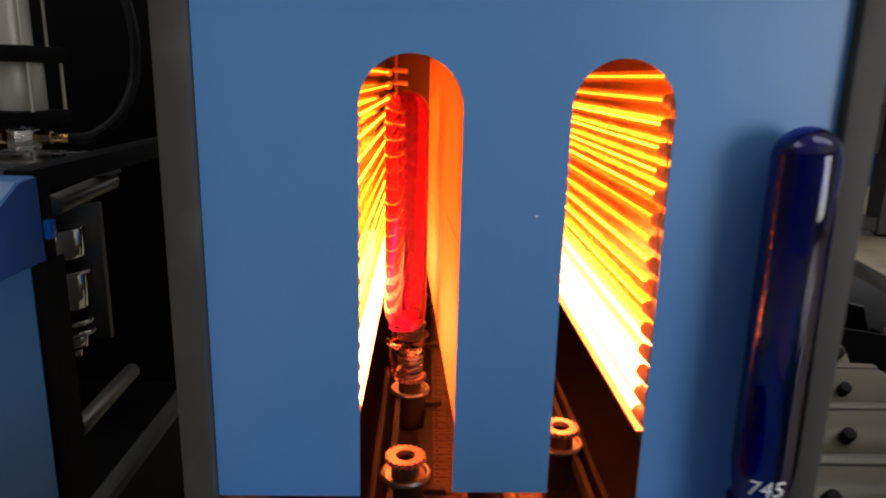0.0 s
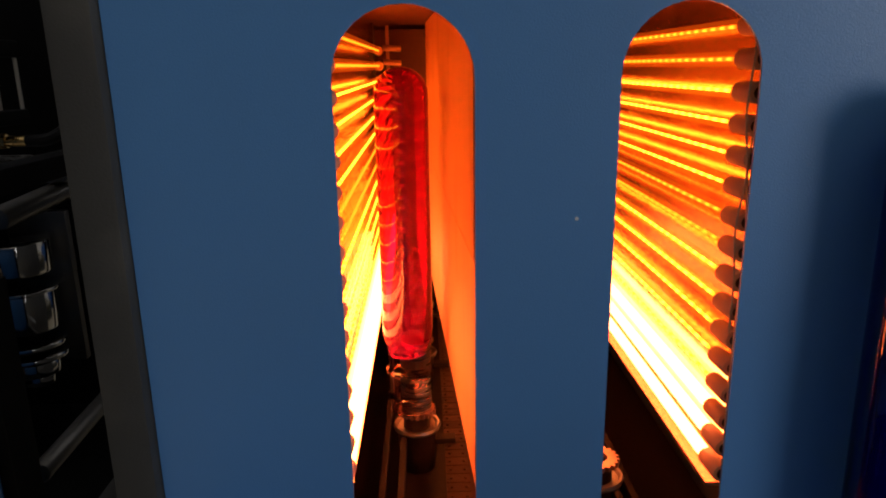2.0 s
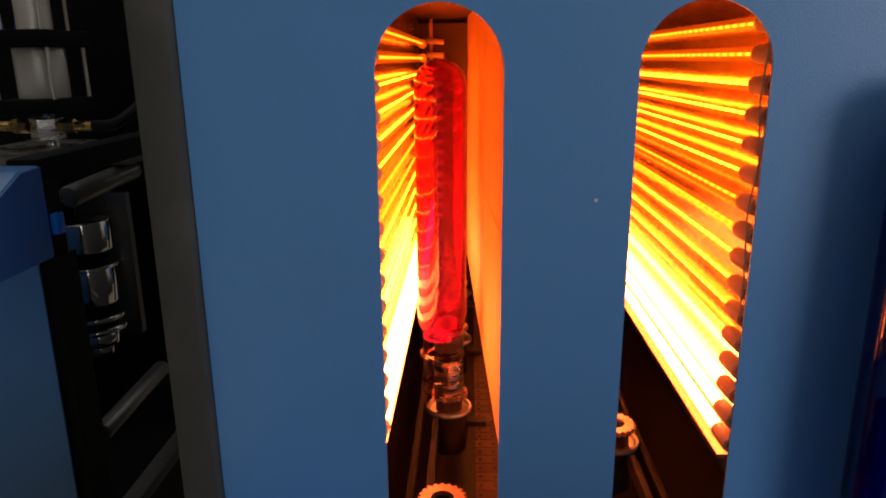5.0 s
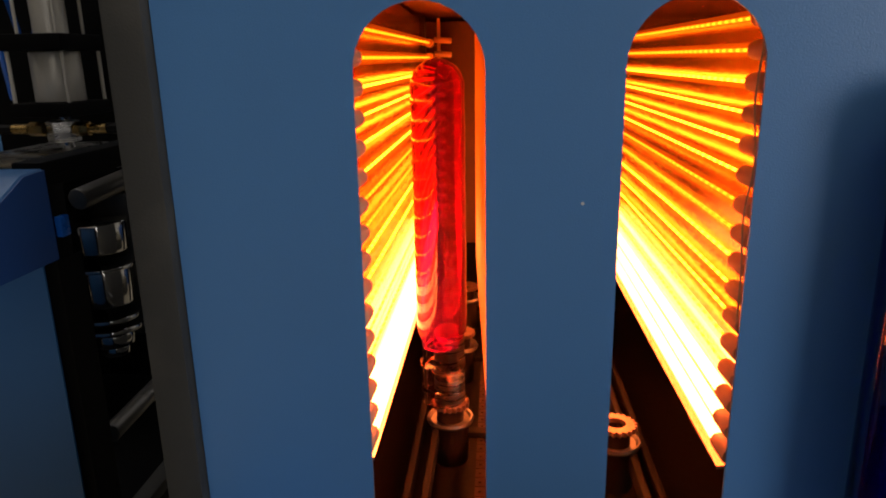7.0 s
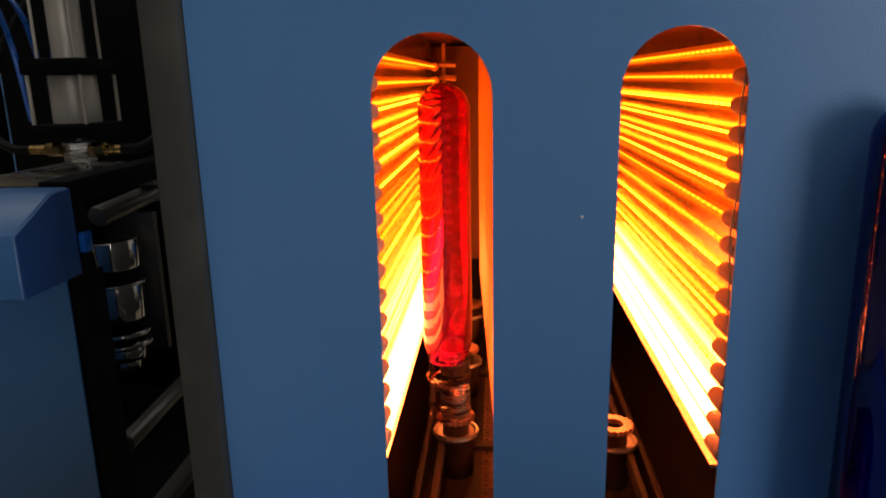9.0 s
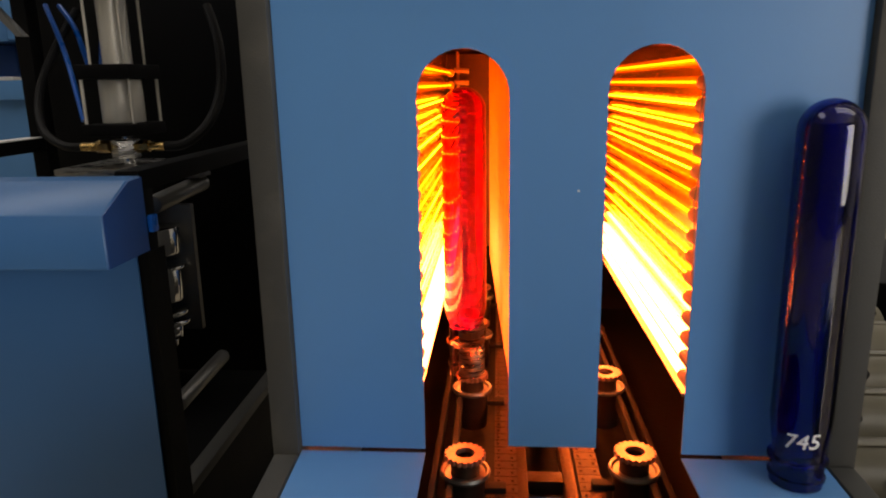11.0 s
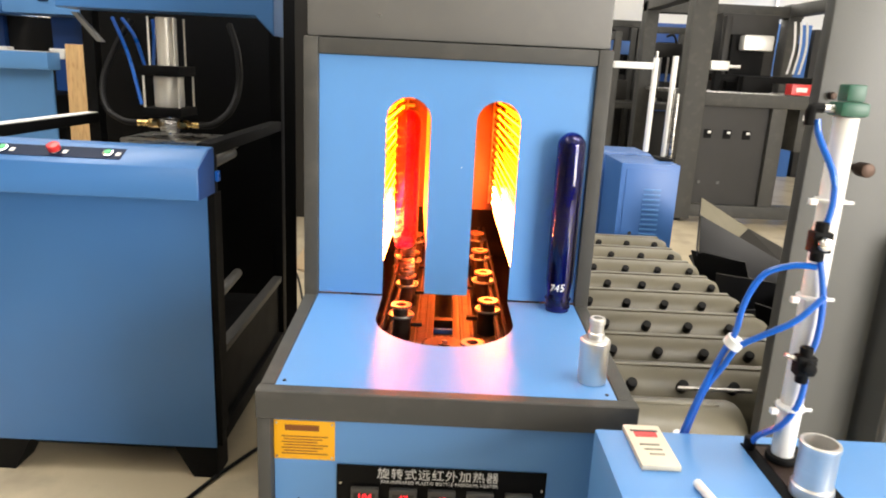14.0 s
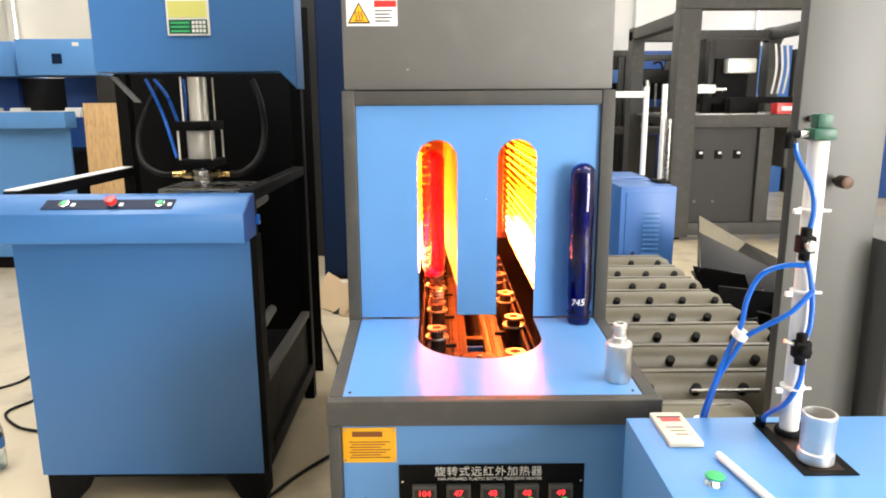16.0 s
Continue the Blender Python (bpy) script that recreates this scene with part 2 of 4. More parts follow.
def rod(p0, p1, r, seg=20, r2=None, bevel=0.0, bm=None):
    p0, p1 = Vector(p0), Vector(p1)
    d = p1 - p0
    b = bmesh.new()
    bmesh.ops.create_cone(b, cap_ends=True, segments=seg, radius1=r, radius2=r if r2 is None else r2, depth=d.length)
    if bevel:
        rim = [e for e in b.edges if len(e.link_faces) == 2 and any(len(f.verts) > 4 for f in e.link_faces)]
        bmesh.ops.bevel(b, geom=rim, offset=bevel, segments=2, affect="EDGES", profile=0.5)
    b.transform(Matrix.Translation((p0 + p1) / 2) @ d.to_track_quat("Z", "Y").to_matrix().to_4x4())
    return b if bm is None else merge(bm, b)


def lathe(profile, x, y, z, seg=32, bm=None):
    """A closed turned body about the upright line through (x, y), from pairs of radius and height."""
    b = bmesh.new()
    rings = []
    for r, h in profile:
        if r < 1e-6:
            rings.append([b.verts.new((x, y, z + h))])
        else:
            rings.append([b.verts.new((x + r * math.cos(2 * math.pi * i / seg), y + r * math.sin(2 * math.pi * i / seg), z + h)) for i in range(seg)])
    for a, c in zip(rings, rings[1:]):
        for i in range(seg):
            j = (i + 1) % seg
            loop = [a[i % len(a)], a[j % len(a)], c[j % len(c)], c[i % len(c)]]
            loop = [v for k, v in enumerate(loop) if v not in loop[:k]]
            if len(loop) > 2:
                b.faces.new(loop)
    bmesh.ops.remove_doubles(b, verts=b.verts[:], dist=1e-6)
    bmesh.ops.recalc_face_normals(b, faces=b.faces)
    return b if bm is None else merge(bm, b)


def tube(points, r, seg=10, smooth=6, bm=None):
    """A round hose along a smooth line through the points."""
    pts = [Vector(p) for p in points]
    line = []
    for i in range(len(pts) - 1):
        a, p, q, d = pts[max(i - 1, 0)], pts[i], pts[i + 1], pts[min(i + 2, len(pts) - 1)]
        for k in range(smooth):
            t = k / smooth
            line.append(0.5 * (2 * p + (q - a) * t + (2 * a - 5 * p + 4 * q - d) * t * t + (3 * p - a - 3 * q + d) * t ** 3))
    line.append(pts[-1])
    b = bmesh.new()
    side = None
    rings = []
    for i, p in enumerate(line):
        d = (line[min(i + 1, len(line) - 1)] - line[max(i - 1, 0)]).normalized()
        side = (d.orthogonal() if side is None else side - d * side.dot(d)).normalized()
        up = d.cross(side)
        rings.append([b.verts.new(p + r * (math.cos(2 * math.pi * k / seg) * side + math.sin(2 * math.pi * k / seg) * up)) for k in range(seg)])
    for a, c in zip(rings, rings[1:]):
        for k in range(seg):
            b.faces.new((a[k], a[(k + 1) % seg], c[(k + 1) % seg], c[k]))
    b.faces.new(rings[0][::-1])
    b.faces.new(rings[-1])
    bmesh.ops.recalc_face_normals(b, faces=b.faces)
    return b if bm is None else merge(bm, b)


def slab(outline, depth, bevel=0.0, bm=None):
    """A plate: the closed outline of 3D points, thickened along depth."""
    b = bmesh.new()
    face = b.faces.new([b.verts.new(p) for p in outline])
    made = bmesh.ops.extrude_face_region(b, geom=[face])["geom"]
    bmesh.ops.translate(b, verts=[g for g in made if isinstance(g, bmesh.types.BMVert)], vec=Vector(depth))
    bmesh.ops.recalc_face_normals(b, faces=b.faces)
    if bevel:
        bmesh.ops.bevel(b, geom=b.edges[:], offset=bevel, segments=1, affect="EDGES")
    return b if bm is None else merge(bm, b)


def arc(cx, cy, r, a0, a1, n):
    return [(cx + r * math.cos(radians(a0 + (a1 - a0) * i / n)), cy + r * math.sin(radians(a0 + (a1 - a0) * i / n))) for i in range(n + 1)]


def lettering(text, size, m, depth=0.0006, spacing=1.0):
    """Flat lettering as a bmesh, centred, standing by the pose m (the letters lie in its xy plane)."""
    data = bpy.data.curves.new("letters", "FONT")
    data.body, data.size, data.align_x, data.align_y, data.extrude, data.space_character = text, size, "CENTER", "CENTER", depth, spacing
    data.resolution_u = 3
    ob = new("letters", data)
    bpy.context.view_layer.update()
    me = bpy.data.meshes.new_from_object(ob.evaluated_get(bpy.context.evaluated_depsgraph_get()))
    b = bmesh.new()
    b.from_mesh(me)
    bpy.data.objects.remove(ob)
    bpy.data.curves.remove(data)
    bpy.data.meshes.remove(me)
    b.transform(m)
    return b

# ---- the hall ----
setting("floor", box(-7, 8, -6, 10, -0.1, 0), CONCRETE, "pale sealed concrete factory floor", "floor")
setting("wall_north", box(-7, 8, 10, 10.2, 0, 4.5), PLASTER, "white plastered factory wall", "wall")
setting("wall_south", box(-7, 8, -6.2, -6, 0, 4.5), WALLGREY, "unseen factory wall, greyed to keep reflections dark", "wall")
setting("wall_west", box(-7.2, -7, -6, 10, 0, 4.5), WALLGREY, "unseen factory wall, greyed to keep reflections dark", "wall")
setting("wall_east", box(8, 8.2, -6, 10, 0, 4.5), PLASTER, "white plastered factory wall", "wall")
setting("ceiling", box(-7.2, 8.2, -6.2, 10.2, 4.5, 4.65), PLASTER, "white factory ceiling", "ceiling")

# ---- the preform heater ----
PX0, PX1, PY, PZ0, PZ1 = -0.205, 0.400, 0.66, 0.772, 1.316
TABLE = 0.768
heater = thing("preform_heater", (0.097, 0.9, 0), "blue and grey rotary infrared heater with two arched glowing slots", "heater")

# front sheet with the two arched slots, open at the foot
S = [(-0.055, 0.044), (0.146, 0.244)]
edge = [(PX0, PZ0), (PX0, PZ1), (PX1, PZ1), (PX1, PZ0), (S[1][1], PZ0)]
for (a, b), foot in ((S[1], 0.778), (S[0], PZ0)):
    r = (b - a) / 2
    edge += arc((a + b) / 2, 1.232 - r, r, 0, 180, 18)
    edge += [(a, foot)]
    if foot > PZ0:
        edge += [(S[0][1], foot)]
part("front_panel", slab([(x, PY, z) for x, z in edge], (0, 0.0025, 0)), BLUE, heater, "blue powder-coated sheet with two arched slots")

# table sheet with its round-ended opening
hole = arc(0.0945, 0.517, 0.1495, 0, -180, 28)
edge = [(-0.190, 0.170), (0.390, 0.170), (PX1, PY - 0.002), (0.244, PY - 0.002)] + hole + [(-0.055, PY - 0.002), (PX0, PY - 0.002)]
part("table_sheet", slab([(x, y, TABLE) for x, y in edge], (0, 0, -0.0025)), BLUE, heater, "blue table sheet with a round-ended opening")


def frame_bar(name, *a, **k):
    return part(name, box(*a, 0.003), FRAME, heater, k.get("label", ""))


for x0, x1 in ((-0.238, PX0 - 0.001), (PX1 + 0.001, 0.433)):
    frame_bar("upright", x0, x1, PY - 0.012, PY + 0.03, TABLE - 0.03, 1.352, label="grey frame upright")
frame_bar("top_rail", PX0, PX1, PY - 0.011, PY + 0.03, PZ1 + 0.001, 1.351)
for outline in ([(-0.236, PY - 0.013), (PX0 - 0.001, PY - 0.013), (-0.191, 0.170), (-0.216, 0.170)], [(PX1 + 0.001, PY - 0.013), (0.431, PY - 0.013), (0.420, 0.170), (0.391, 0.170)], [(-0.218, 0.144), (0.422, 0.144), (0.422, 0.169), (-0.218, 0.169)]):
    part("table_rail", slab([(x, y, TABLE + 0.001) for x, y in outline], (0, 0, -0.052), 0.002), FRAME, heater, "grey frame rail round the table")
part("hood", box(-0.236, 0.431, 0.682, 1.78, 1.354, 1.85, 0.006), GREY, heater, "plain dark grey sheet hood")
part("hood_screw", rod((-0.077, 0.6815, 1.403), (-0.077, 0.679, 1.403), 0.003, 10), STEEL, heater)
part("side_panel", box(-0.232, -0.226, PY + 0.031, 1.78, 0.05, 1.352), GREY, heater)
part("side_panel", box(0.421, 0.427, PY + 0.031, 1.78, 0.05, 1.352), GREY, heater)
part("back_panel", box(-0.225, 0.420, 1.772, 1.778, 0.05, 1.352), NEAR_BLACK, heater)
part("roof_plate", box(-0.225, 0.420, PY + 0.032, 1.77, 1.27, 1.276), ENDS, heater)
part("bed_plate", box(-0.205, 0.405, 0.18, 1.77, 0.57, 0.58), NEAR_BLACK, heater)
part("cheek", box(-0.189, -0.186, 0.18, PY, 0.58, TABLE - 0.004), NEAR_BLACK, heater)
part("cheek", box(0.385, 0.388, 0.18, PY, 0.58, TABLE - 0.004), NEAR_BLACK, heater)
for x, y in ((-0.178, 0.186), (0.376, 0.186)):
    part("table_screw", rod((x, y, TABLE + 0.0002), (x, y, TABLE + 0.002), 0.003, 10), OILY, heater)
# lower cabinet
part("lower_panel", box(-0.193, 0.393, 0.170, 0.174, 0.06, TABLE - 0.053), BLUE, heater, "blue lower front panel")
for x0, x1 in ((-0.217, -0.194), (0.394, 0.421)):
    frame_bar("leg", x0, x1, 0.146, 0.205, 0.0, TABLE - 0.051)
part("side_skirt", box(-0.214, -0.208, 0.206, PY, 0.05, TABLE - 0.052), GREY, heater)
part("side_skirt", box(0.410, 0.416, 0.206, PY, 0.05, TABLE - 0.052), GREY, heater)

# lamp banks: a polished reflector with sixteen quartz lamps on either side
Y0 = 0.70
LZ = [0.847 + 0.0247 * i for i in range(16)]
for side, xr, xl, Y1 in ((-1, -0.083, -0.066, 1.42), (1, 0.274, 0.257, 1.53)):
    part("reflector", box(min(xr, xr + side * 0.004), max(xr, xr + side * 0.004), Y0 - 0.005, Y1 + 0.05, 0.828, 1.262), MIRROR, heater, "polished lamp reflector, its reflected glow warmed by a copper tint")
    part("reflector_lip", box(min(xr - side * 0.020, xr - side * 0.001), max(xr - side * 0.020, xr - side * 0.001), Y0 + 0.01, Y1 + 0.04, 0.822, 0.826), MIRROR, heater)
    for i, z in enumerate(LZ):
        hot, dim = i < 3, i > 13 or i in (8, 9)
        p = part("quartz_lamp", rod((xl, Y0 + 0.03, z), (xl, Y1 - 0.02, z), 0.0058, 12), TUBE_HOT if hot else TUBE_DIM if dim else TUBE, heater, "glowing quartz heating tube")
        part("filament", rod((xl, Y0 + 0.034, z), (xl, Y1 - 0.03, z), 0.0021 if hot else 0.0014, 8), LAMP_HOT if hot else LAMP_DIM if dim else LAMP, p, "bright coiled filament")
        for y, d in ((Y0, 1), (Y1, -1)):
            cap = part("lamp_cap", rod((xl + side * 0.002, y - 0.010 * d, z), (xl, y + 0.021 * d, z), 0.0085, 12, 0.0078, 0.0015), CERAMIC, p, "ceramic end cap")
            if d == 1:
                part("cap_core", rod((xl + side * 0.002, y - 0.0118, z), (xl + side * 0.002, y - 0.0098, z), 0.0052, 12), INK, p)
    part("lamp_bracket", box(min(xr, xr - side * 0.006) , max(xr, xr - side * 0.006), Y1 + 0.012, Y1 + 0.04, 0.83, 1.265), OILY, heater)
    for i, z in enumerate(LZ):
        part("terminal_pin", rod((xl - side * 0.004, Y1 + 0.03, z + 0.006), (xl - side * (0.036 if side < 0 else 0.012), Y1 + 0.034, z + 0.004), 0.0052, 10, bevel=0.001), CERAMIC, heater, "ceramic terminal pin")
    part("terminal_strip", box(xl - side * 0.012 - 0.003, xl - side * 0.012 + 0.003, Y1 + 0.04, Y1 + 0.046, 0.83, 1.262), CERAMIC, heater)
    if side > 0:
        for k, (dx, low) in enumerate(((-0.004, 0.86), (-0.0095, 0.98))):
            line = [(xl + dx + 0.0018 * math.sin(2.3 * q + k), Y0 - 0.018 - 0.003 * (q % 2), 1.24 - (1.24 - low) * q / 6) for q in range(7)]
            part("lead_wire", tube(line, 0.0008, 6), CREAM, heater, "bare lamp lead")
part("paint_chip", rod((0.118, PY - 0.0002, 1.082), (0.118, PY - 0.0006, 1.082), 0.0014, 8), PALE, heater, "small chip in the paint")
# middle divider: bright plates facing each lane, darker sheet above
for xn, xf in ((0.047, 0.014), (0.147, 0.160)):
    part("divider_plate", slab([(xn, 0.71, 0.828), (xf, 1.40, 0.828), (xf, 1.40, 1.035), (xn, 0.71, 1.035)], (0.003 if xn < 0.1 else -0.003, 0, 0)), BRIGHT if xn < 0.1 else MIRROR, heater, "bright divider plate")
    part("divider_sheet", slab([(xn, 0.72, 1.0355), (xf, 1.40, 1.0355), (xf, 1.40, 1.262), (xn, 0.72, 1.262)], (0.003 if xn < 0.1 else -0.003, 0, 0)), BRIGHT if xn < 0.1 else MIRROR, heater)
part("end_sheet", box(-0.1, 0.29, 1.60, 1.605, 0.80, 1.262), ENDS, heater)

# rails and frame under the lanes
for x in (-0.050, -0.028, 0.222, 0.240):
    part("guide_rail", box(x - 0.004, x + 0.004, 0.42, 1.70, 0.690, 0.712, 0.001), NEAR_BLACK, heater)
for x in (0.063, 0.126):
    part("frame_beam", box(x - 0.008, x + 0.008, 0.60, 1.70, 0.660, 0.684, 0.001), OILY, heater)
part("cross_bar", box(0.0712, 0.1178, 0.74, 0.765, 0.662, 0.682, 0.001), OILY, heater)
part("cross_bar", box(0.0712, 0.1178, 0.715, 0.728, 0.655, 0.667, 0.001), BLUE_DEEP, heater, "blue painted cross bar")
part("pedestal", rod((0.0945, 0.56, 0.58), (0.0945, 0.56, 0.676), 0.016, 16), OILY, heater)

# ---- chain, sprocket and spindles, which creep along ----
SPEED, CX, CY, CR, RUN = 0.0082, 0.097, 0.552, 0.055, 1.05
HALF = math.pi * CR


def on_chain(s, r):
    """Place and heading on the loop at the chain's length s; r: distance from the loop's middle line."""
    total = 2 * (RUN + HALF)
    s = (s + RUN) % total - RUN
    if s < 0:
        return CX - r, CY - s, 0.0
    if s < HALF:
        a = s / CR
        return CX - r * math.cos(a), CY - r * math.sin(a), math.degrees(a)
    if s < HALF + RUN:
        return CX + r, CY + s - HALF, 180.0
    a = (s - HALF - RUN) / CR
    return CX + r * math.cos(a), CY + RUN + r * math.sin(a), 180 + math.degrees(a)


TIMES = [i * 0.8 for i in range(21)]

chain = thing("conveyor_chain", (0, 0, 0), "oily steel plate chain creeping round a sprocket", "chain")
LINKS = 128
PITCH = 2 * (RUN + HALF) / LINKS
plate = box(-0.015, 0.015, -PITCH / 2 + 0.0006, PITCH / 2 - 0.0006, 0.686, 0.6895)
for px in (-0.009, 0.009):
    rod((px, 0, 0.689), (px, 0, 0.691), 0.0022, 8, bm=plate)
plate_mesh = mesh_of("link", plate, OILY)
links = []
for i in range(LINKS):
    ob = new("link", plate_mesh)
    ob.parent = chain
    links.append((ob, -RUN + i * PITCH))

sprocket = thing("sprocket", (CX, CY, 0.690), "toothed steel chain sprocket with a centre bolt", "sprocket")
wheel = []
for i in range(22):
    for k, r in ((0, 0.046), (0.3, 0.046), (0.42, 0.052), (0.58, 0.052), (0.7, 0.046)):
        a = 2 * math.pi * (i + k) / 22
        wheel.append((CX + r * math.cos(a), CY + r * math.sin(a), 0.691))
part("toothed_wheel", slab(wheel, (0, 0, 0.006)), OILY, sprocket)
part("hub", lathe([(0, 0.0075), (0.014, 0.0075), (0.015, 0.010), (0.008, 0.0105), (0, 0.0105)], CX, CY, 0.690, 20), OILY, sprocket)
part("bolt", lathe([(0, 0.010), (0.006, 0.010), (0.006, 0.015), (0, 0.016)], CX, CY, 0.690, 6), STEEL, sprocket, "hexagon bolt")


def spindle():
    ob = thing("spindle", (0, 0, -0.013), "empty preform spindle with a toothed crown on the chain", "spindle", "spindles on the chain")
    part("neck", lathe([(0.012, 0.690), (0.0185, 0.690), (0.0185, 0.721), (0.012, 0.721), (0.012, 0.690)], 0, 0, 0, 24), OILY, ob)
    part("crown", crown_ring(), CROWN, ob, "toothed crown ring")
    part("collar", lathe([(0.019, 0.699), (0.031, 0.699), (0.0325, 0.7025), (0.031, 0.706), (0.0285, 0.7055), (0.026, 0.702), (0.019, 0.702), (0.019, 0.699)], 0, 0, 0, 32), DULL, ob, "worn collar rim")
    part("sleeve", lathe([(0, 0.640), (0.024, 0.640), (0.0265, 0.698), (0, 0.698)], 0, 0, 0, 24), OILY, ob)
    part("arm", box(0.0, 0.052, -0.008, 0.008, 0.676, 0.684, 0.001), NEAR_BLACK, ob)
    return ob


def crown_ring():
    b = bmesh.new()
    n = 80
    rings = []
    for r0, h in ((0.0125, 0.722), (0.0, 0.722), (0.0, 0.7285), (0.0125, 0.7285)):
        ring = []
        for i in range(n):
            a = 2 * math.pi * i / n
            r = r0 or (0.0262 if i % 4 < 2 else 0.0232)
            ring.append(b.verts.new((r * math.cos(a), r * math.sin(a), h)))
        rings.append(ring)
    for a, c in zip(rings, rings[1:] + rings[:1]):
        for i in range(n):
            b.faces.new((a[i], a[(i + 1) % n], c[(i + 1) % n], c[i]))
    bmesh.ops.recalc_face_normals(b, faces=b.faces)
    return b


spindles = []
base = spindle()
for k in range(-4, 5):
    ob = base if k == -4 else copy_thing(base, pose(0, 0, 0))
    spindles.append((ob, 0.003 + 0.247 * k))
for ob, s in spindles:
    if abs(s + 0.491) < 0.01:
        ob["label"] = "spindle holding an upturned preform on the chain"
        ORIGIN[ob] = Vector((0, 0, -0.013))
        part("mandrel", lathe([(0, 0.730), (0.0205, 0.730), (0.0205, 0.775), (0.0185, 0.778), (0.0185, 0.782), (0.0205, 0.785), (0.0205, 0.826), (0.019, 0.829), (0, 0.829)], 0, 0, 0, 32), STEEL, ob, "steel mandrel inside the preform neck")


def preform(name, label, mat, top=0.408, neck=0.070, r=0.033, neck_mat=None):
    """A thick-walled bottle preform, neck down, round end up, standing on z = 0."""
    ob = thing(name, (0, 0, 0), label, "preform")
    w = 0.0042
    k = neck / 0.07
    out = [(0.0268, neck), (0.0275, neck + 0.006), (r - 0.001, neck + 0.022), (r, neck + 0.034)]
    out += [(r * math.cos(radians(a)), top - r + r * math.sin(radians(a))) for a in range(0, 90, 9)] + [(0, top)]
    q = r - w
    inn = [(0, top - w)] + [(q * math.cos(radians(a)), top - r + q * math.sin(radians(a))) for a in range(81, -1, -9)] + [(q, neck + 0.034), (0.0228, neck + 0.02), (0.0222, neck)]
    part("body", lathe(out + inn + [out[0]], 0, 0, 0, 40), mat, ob)
    part("neck", lathe([(0.0222, neck - 0.0005), (0.0266, neck - 0.0005), (0.0266, 0.052 * k), (0.0305, 0.050 * k), (0.0305, 0.046 * k), (0.0268, 0.044 * k), (0.0268, 0.020 * k), (0.029, 0.018 * k), (0.029, 0.014 * k), (0.0268, 0.012 * k), (0.0268, 0), (0.0222, 0), (0.0222, neck - 0.0005)], 0, 0, 0, 40), neck_mat or mat, ob, "preform neck with support ring")
    return ob


hot_preform = preform("preform_in_heater", "blue plastic preform in the heater slot, coloured red as lamp glow", GLOW_RED, 0.449, 0.082, 0.033, AMBER)
HOT_S, HOT_Z = -0.491, 0.7425
cold = preform("preform", "blue plastic bottle preform leaning upright against the heater panel", PURPLE, 0.408, 0.042, 0.0308)
cold.matrix_basis = pose(0.355, 0.618, TABLE + 0.0005, -0.8, 0, 0)
pen = lettering("745", 0.023, pose(0, 0, 0))
for v in pen.verts:
    x, y = v.co.x - 0.009 + v.co.y * 0.15, v.co.y
    a, r = -math.pi / 2 + x / 0.0300, 0.0303 + v.co.z
    v.co = Vector((r * math.cos(a), r * math.sin(a), 0.060 + y + x * 0.1))
part("pen_mark", pen, CHALK, cold, "handwritten white number 745")

# turned aluminium mould core on the table
core = single("mould_core", lathe([(0, 0), (0.0245, 0), (0.0255, 0.002), (0.0255, 0.062), (0.0265, 0.064), (0.0265, 0.078), (0.024, 0.081), (0.0145, 0.082), (0.0145, 0.092), (0.0125, 0.094), (0.0125, 0.108), (0.014, 0.110), (0.014, 0.118), (0.0125, 0.120), (0.008, 0.120), (0.008, 0.10), (0, 0.10)], 0, 0, 0, 36), ALU, (0, 0, 0), "stepped turned aluminium mould core standing on the table", "mould core")
core.location = (0.360, 0.242, TABLE + 0.0005)

# labels and instruments on the lower front
FY = 0.170
plate_y = part("warning_plate", box(-0.193, -0.088, FY - 0.002, FY - 0.0004, 0.629, 0.703, 0.0004), YELLOW, heater, "yellow metal caution plate")
part("heading", box(-0.174, -0.115, FY - 0.0026, FY - 0.0021, 0.684, 0.695), BROWN, plate_y)
for i in range(7):
    part("print_line", box(-0.180 + 0.004 * (i % 2), -0.100 - 0.009 * (i % 3), FY - 0.0025, FY - 0.0021, 0.674 - 0.0055 * i, 0.672 - 0.0055 * i), BROWN, plate_y)
for x in (-0.1885, -0.0925):
    for z in (0.634, 0.698):
        part("rivet", rod((x, FY - 0.002, z), (x, FY - 0.0035, z), 0.0022, 10), STEEL, plate_y)
tri = part("hazard_sign", slab([(-0.181, FY - 0.0004, 0.503), (-0.123, FY - 0.0004, 0.503), (-0.152, FY - 0.0004, 0.553)], (0, -0.001, 0)), INK, heater, "yellow high voltage triangle")
part("sign_face", slab([(-0.176, FY - 0.0015, 0.506), (-0.128, FY - 0.0015, 0.506), (-0.152, FY - 0.0015, 0.547)], (0, -0.0004, 0)), YELLOW, tri)
part("bolt_mark", slab([(-0.149, FY - 0.002, 0.536), (-0.159, FY - 0.002, 0.520), (-0.153, FY - 0.002, 0.522), (-0.156, FY - 0.002, 0.509), (-0.145, FY - 0.002, 0.526), (-0.151, FY - 0.002, 0.524)], (0, -0.0004, 0)), INK, tri)
panel = part("control_panel", box(-0.084, 0.283, FY - 0.003, FY - 0.0004, 0.40, 0.623, 0.0006), BLACK, heater, "black control panel with rows of temperature controllers")
FACE = FY - 0.0034
part("title", lettering("旋转式远红外加热器", 0.0225, pose(0.093, FACE, 0.6075, 90, 0, 0), 0.0003, 1.12), PALE, panel)
part("subtitle", lettering("FAR-INFRARED PLASTIC BOTTLE PREFORMS HEATER", 0.0088, pose(0.096, FACE, 0.5925, 90, 0, 0), 0.0003), PALE, panel)
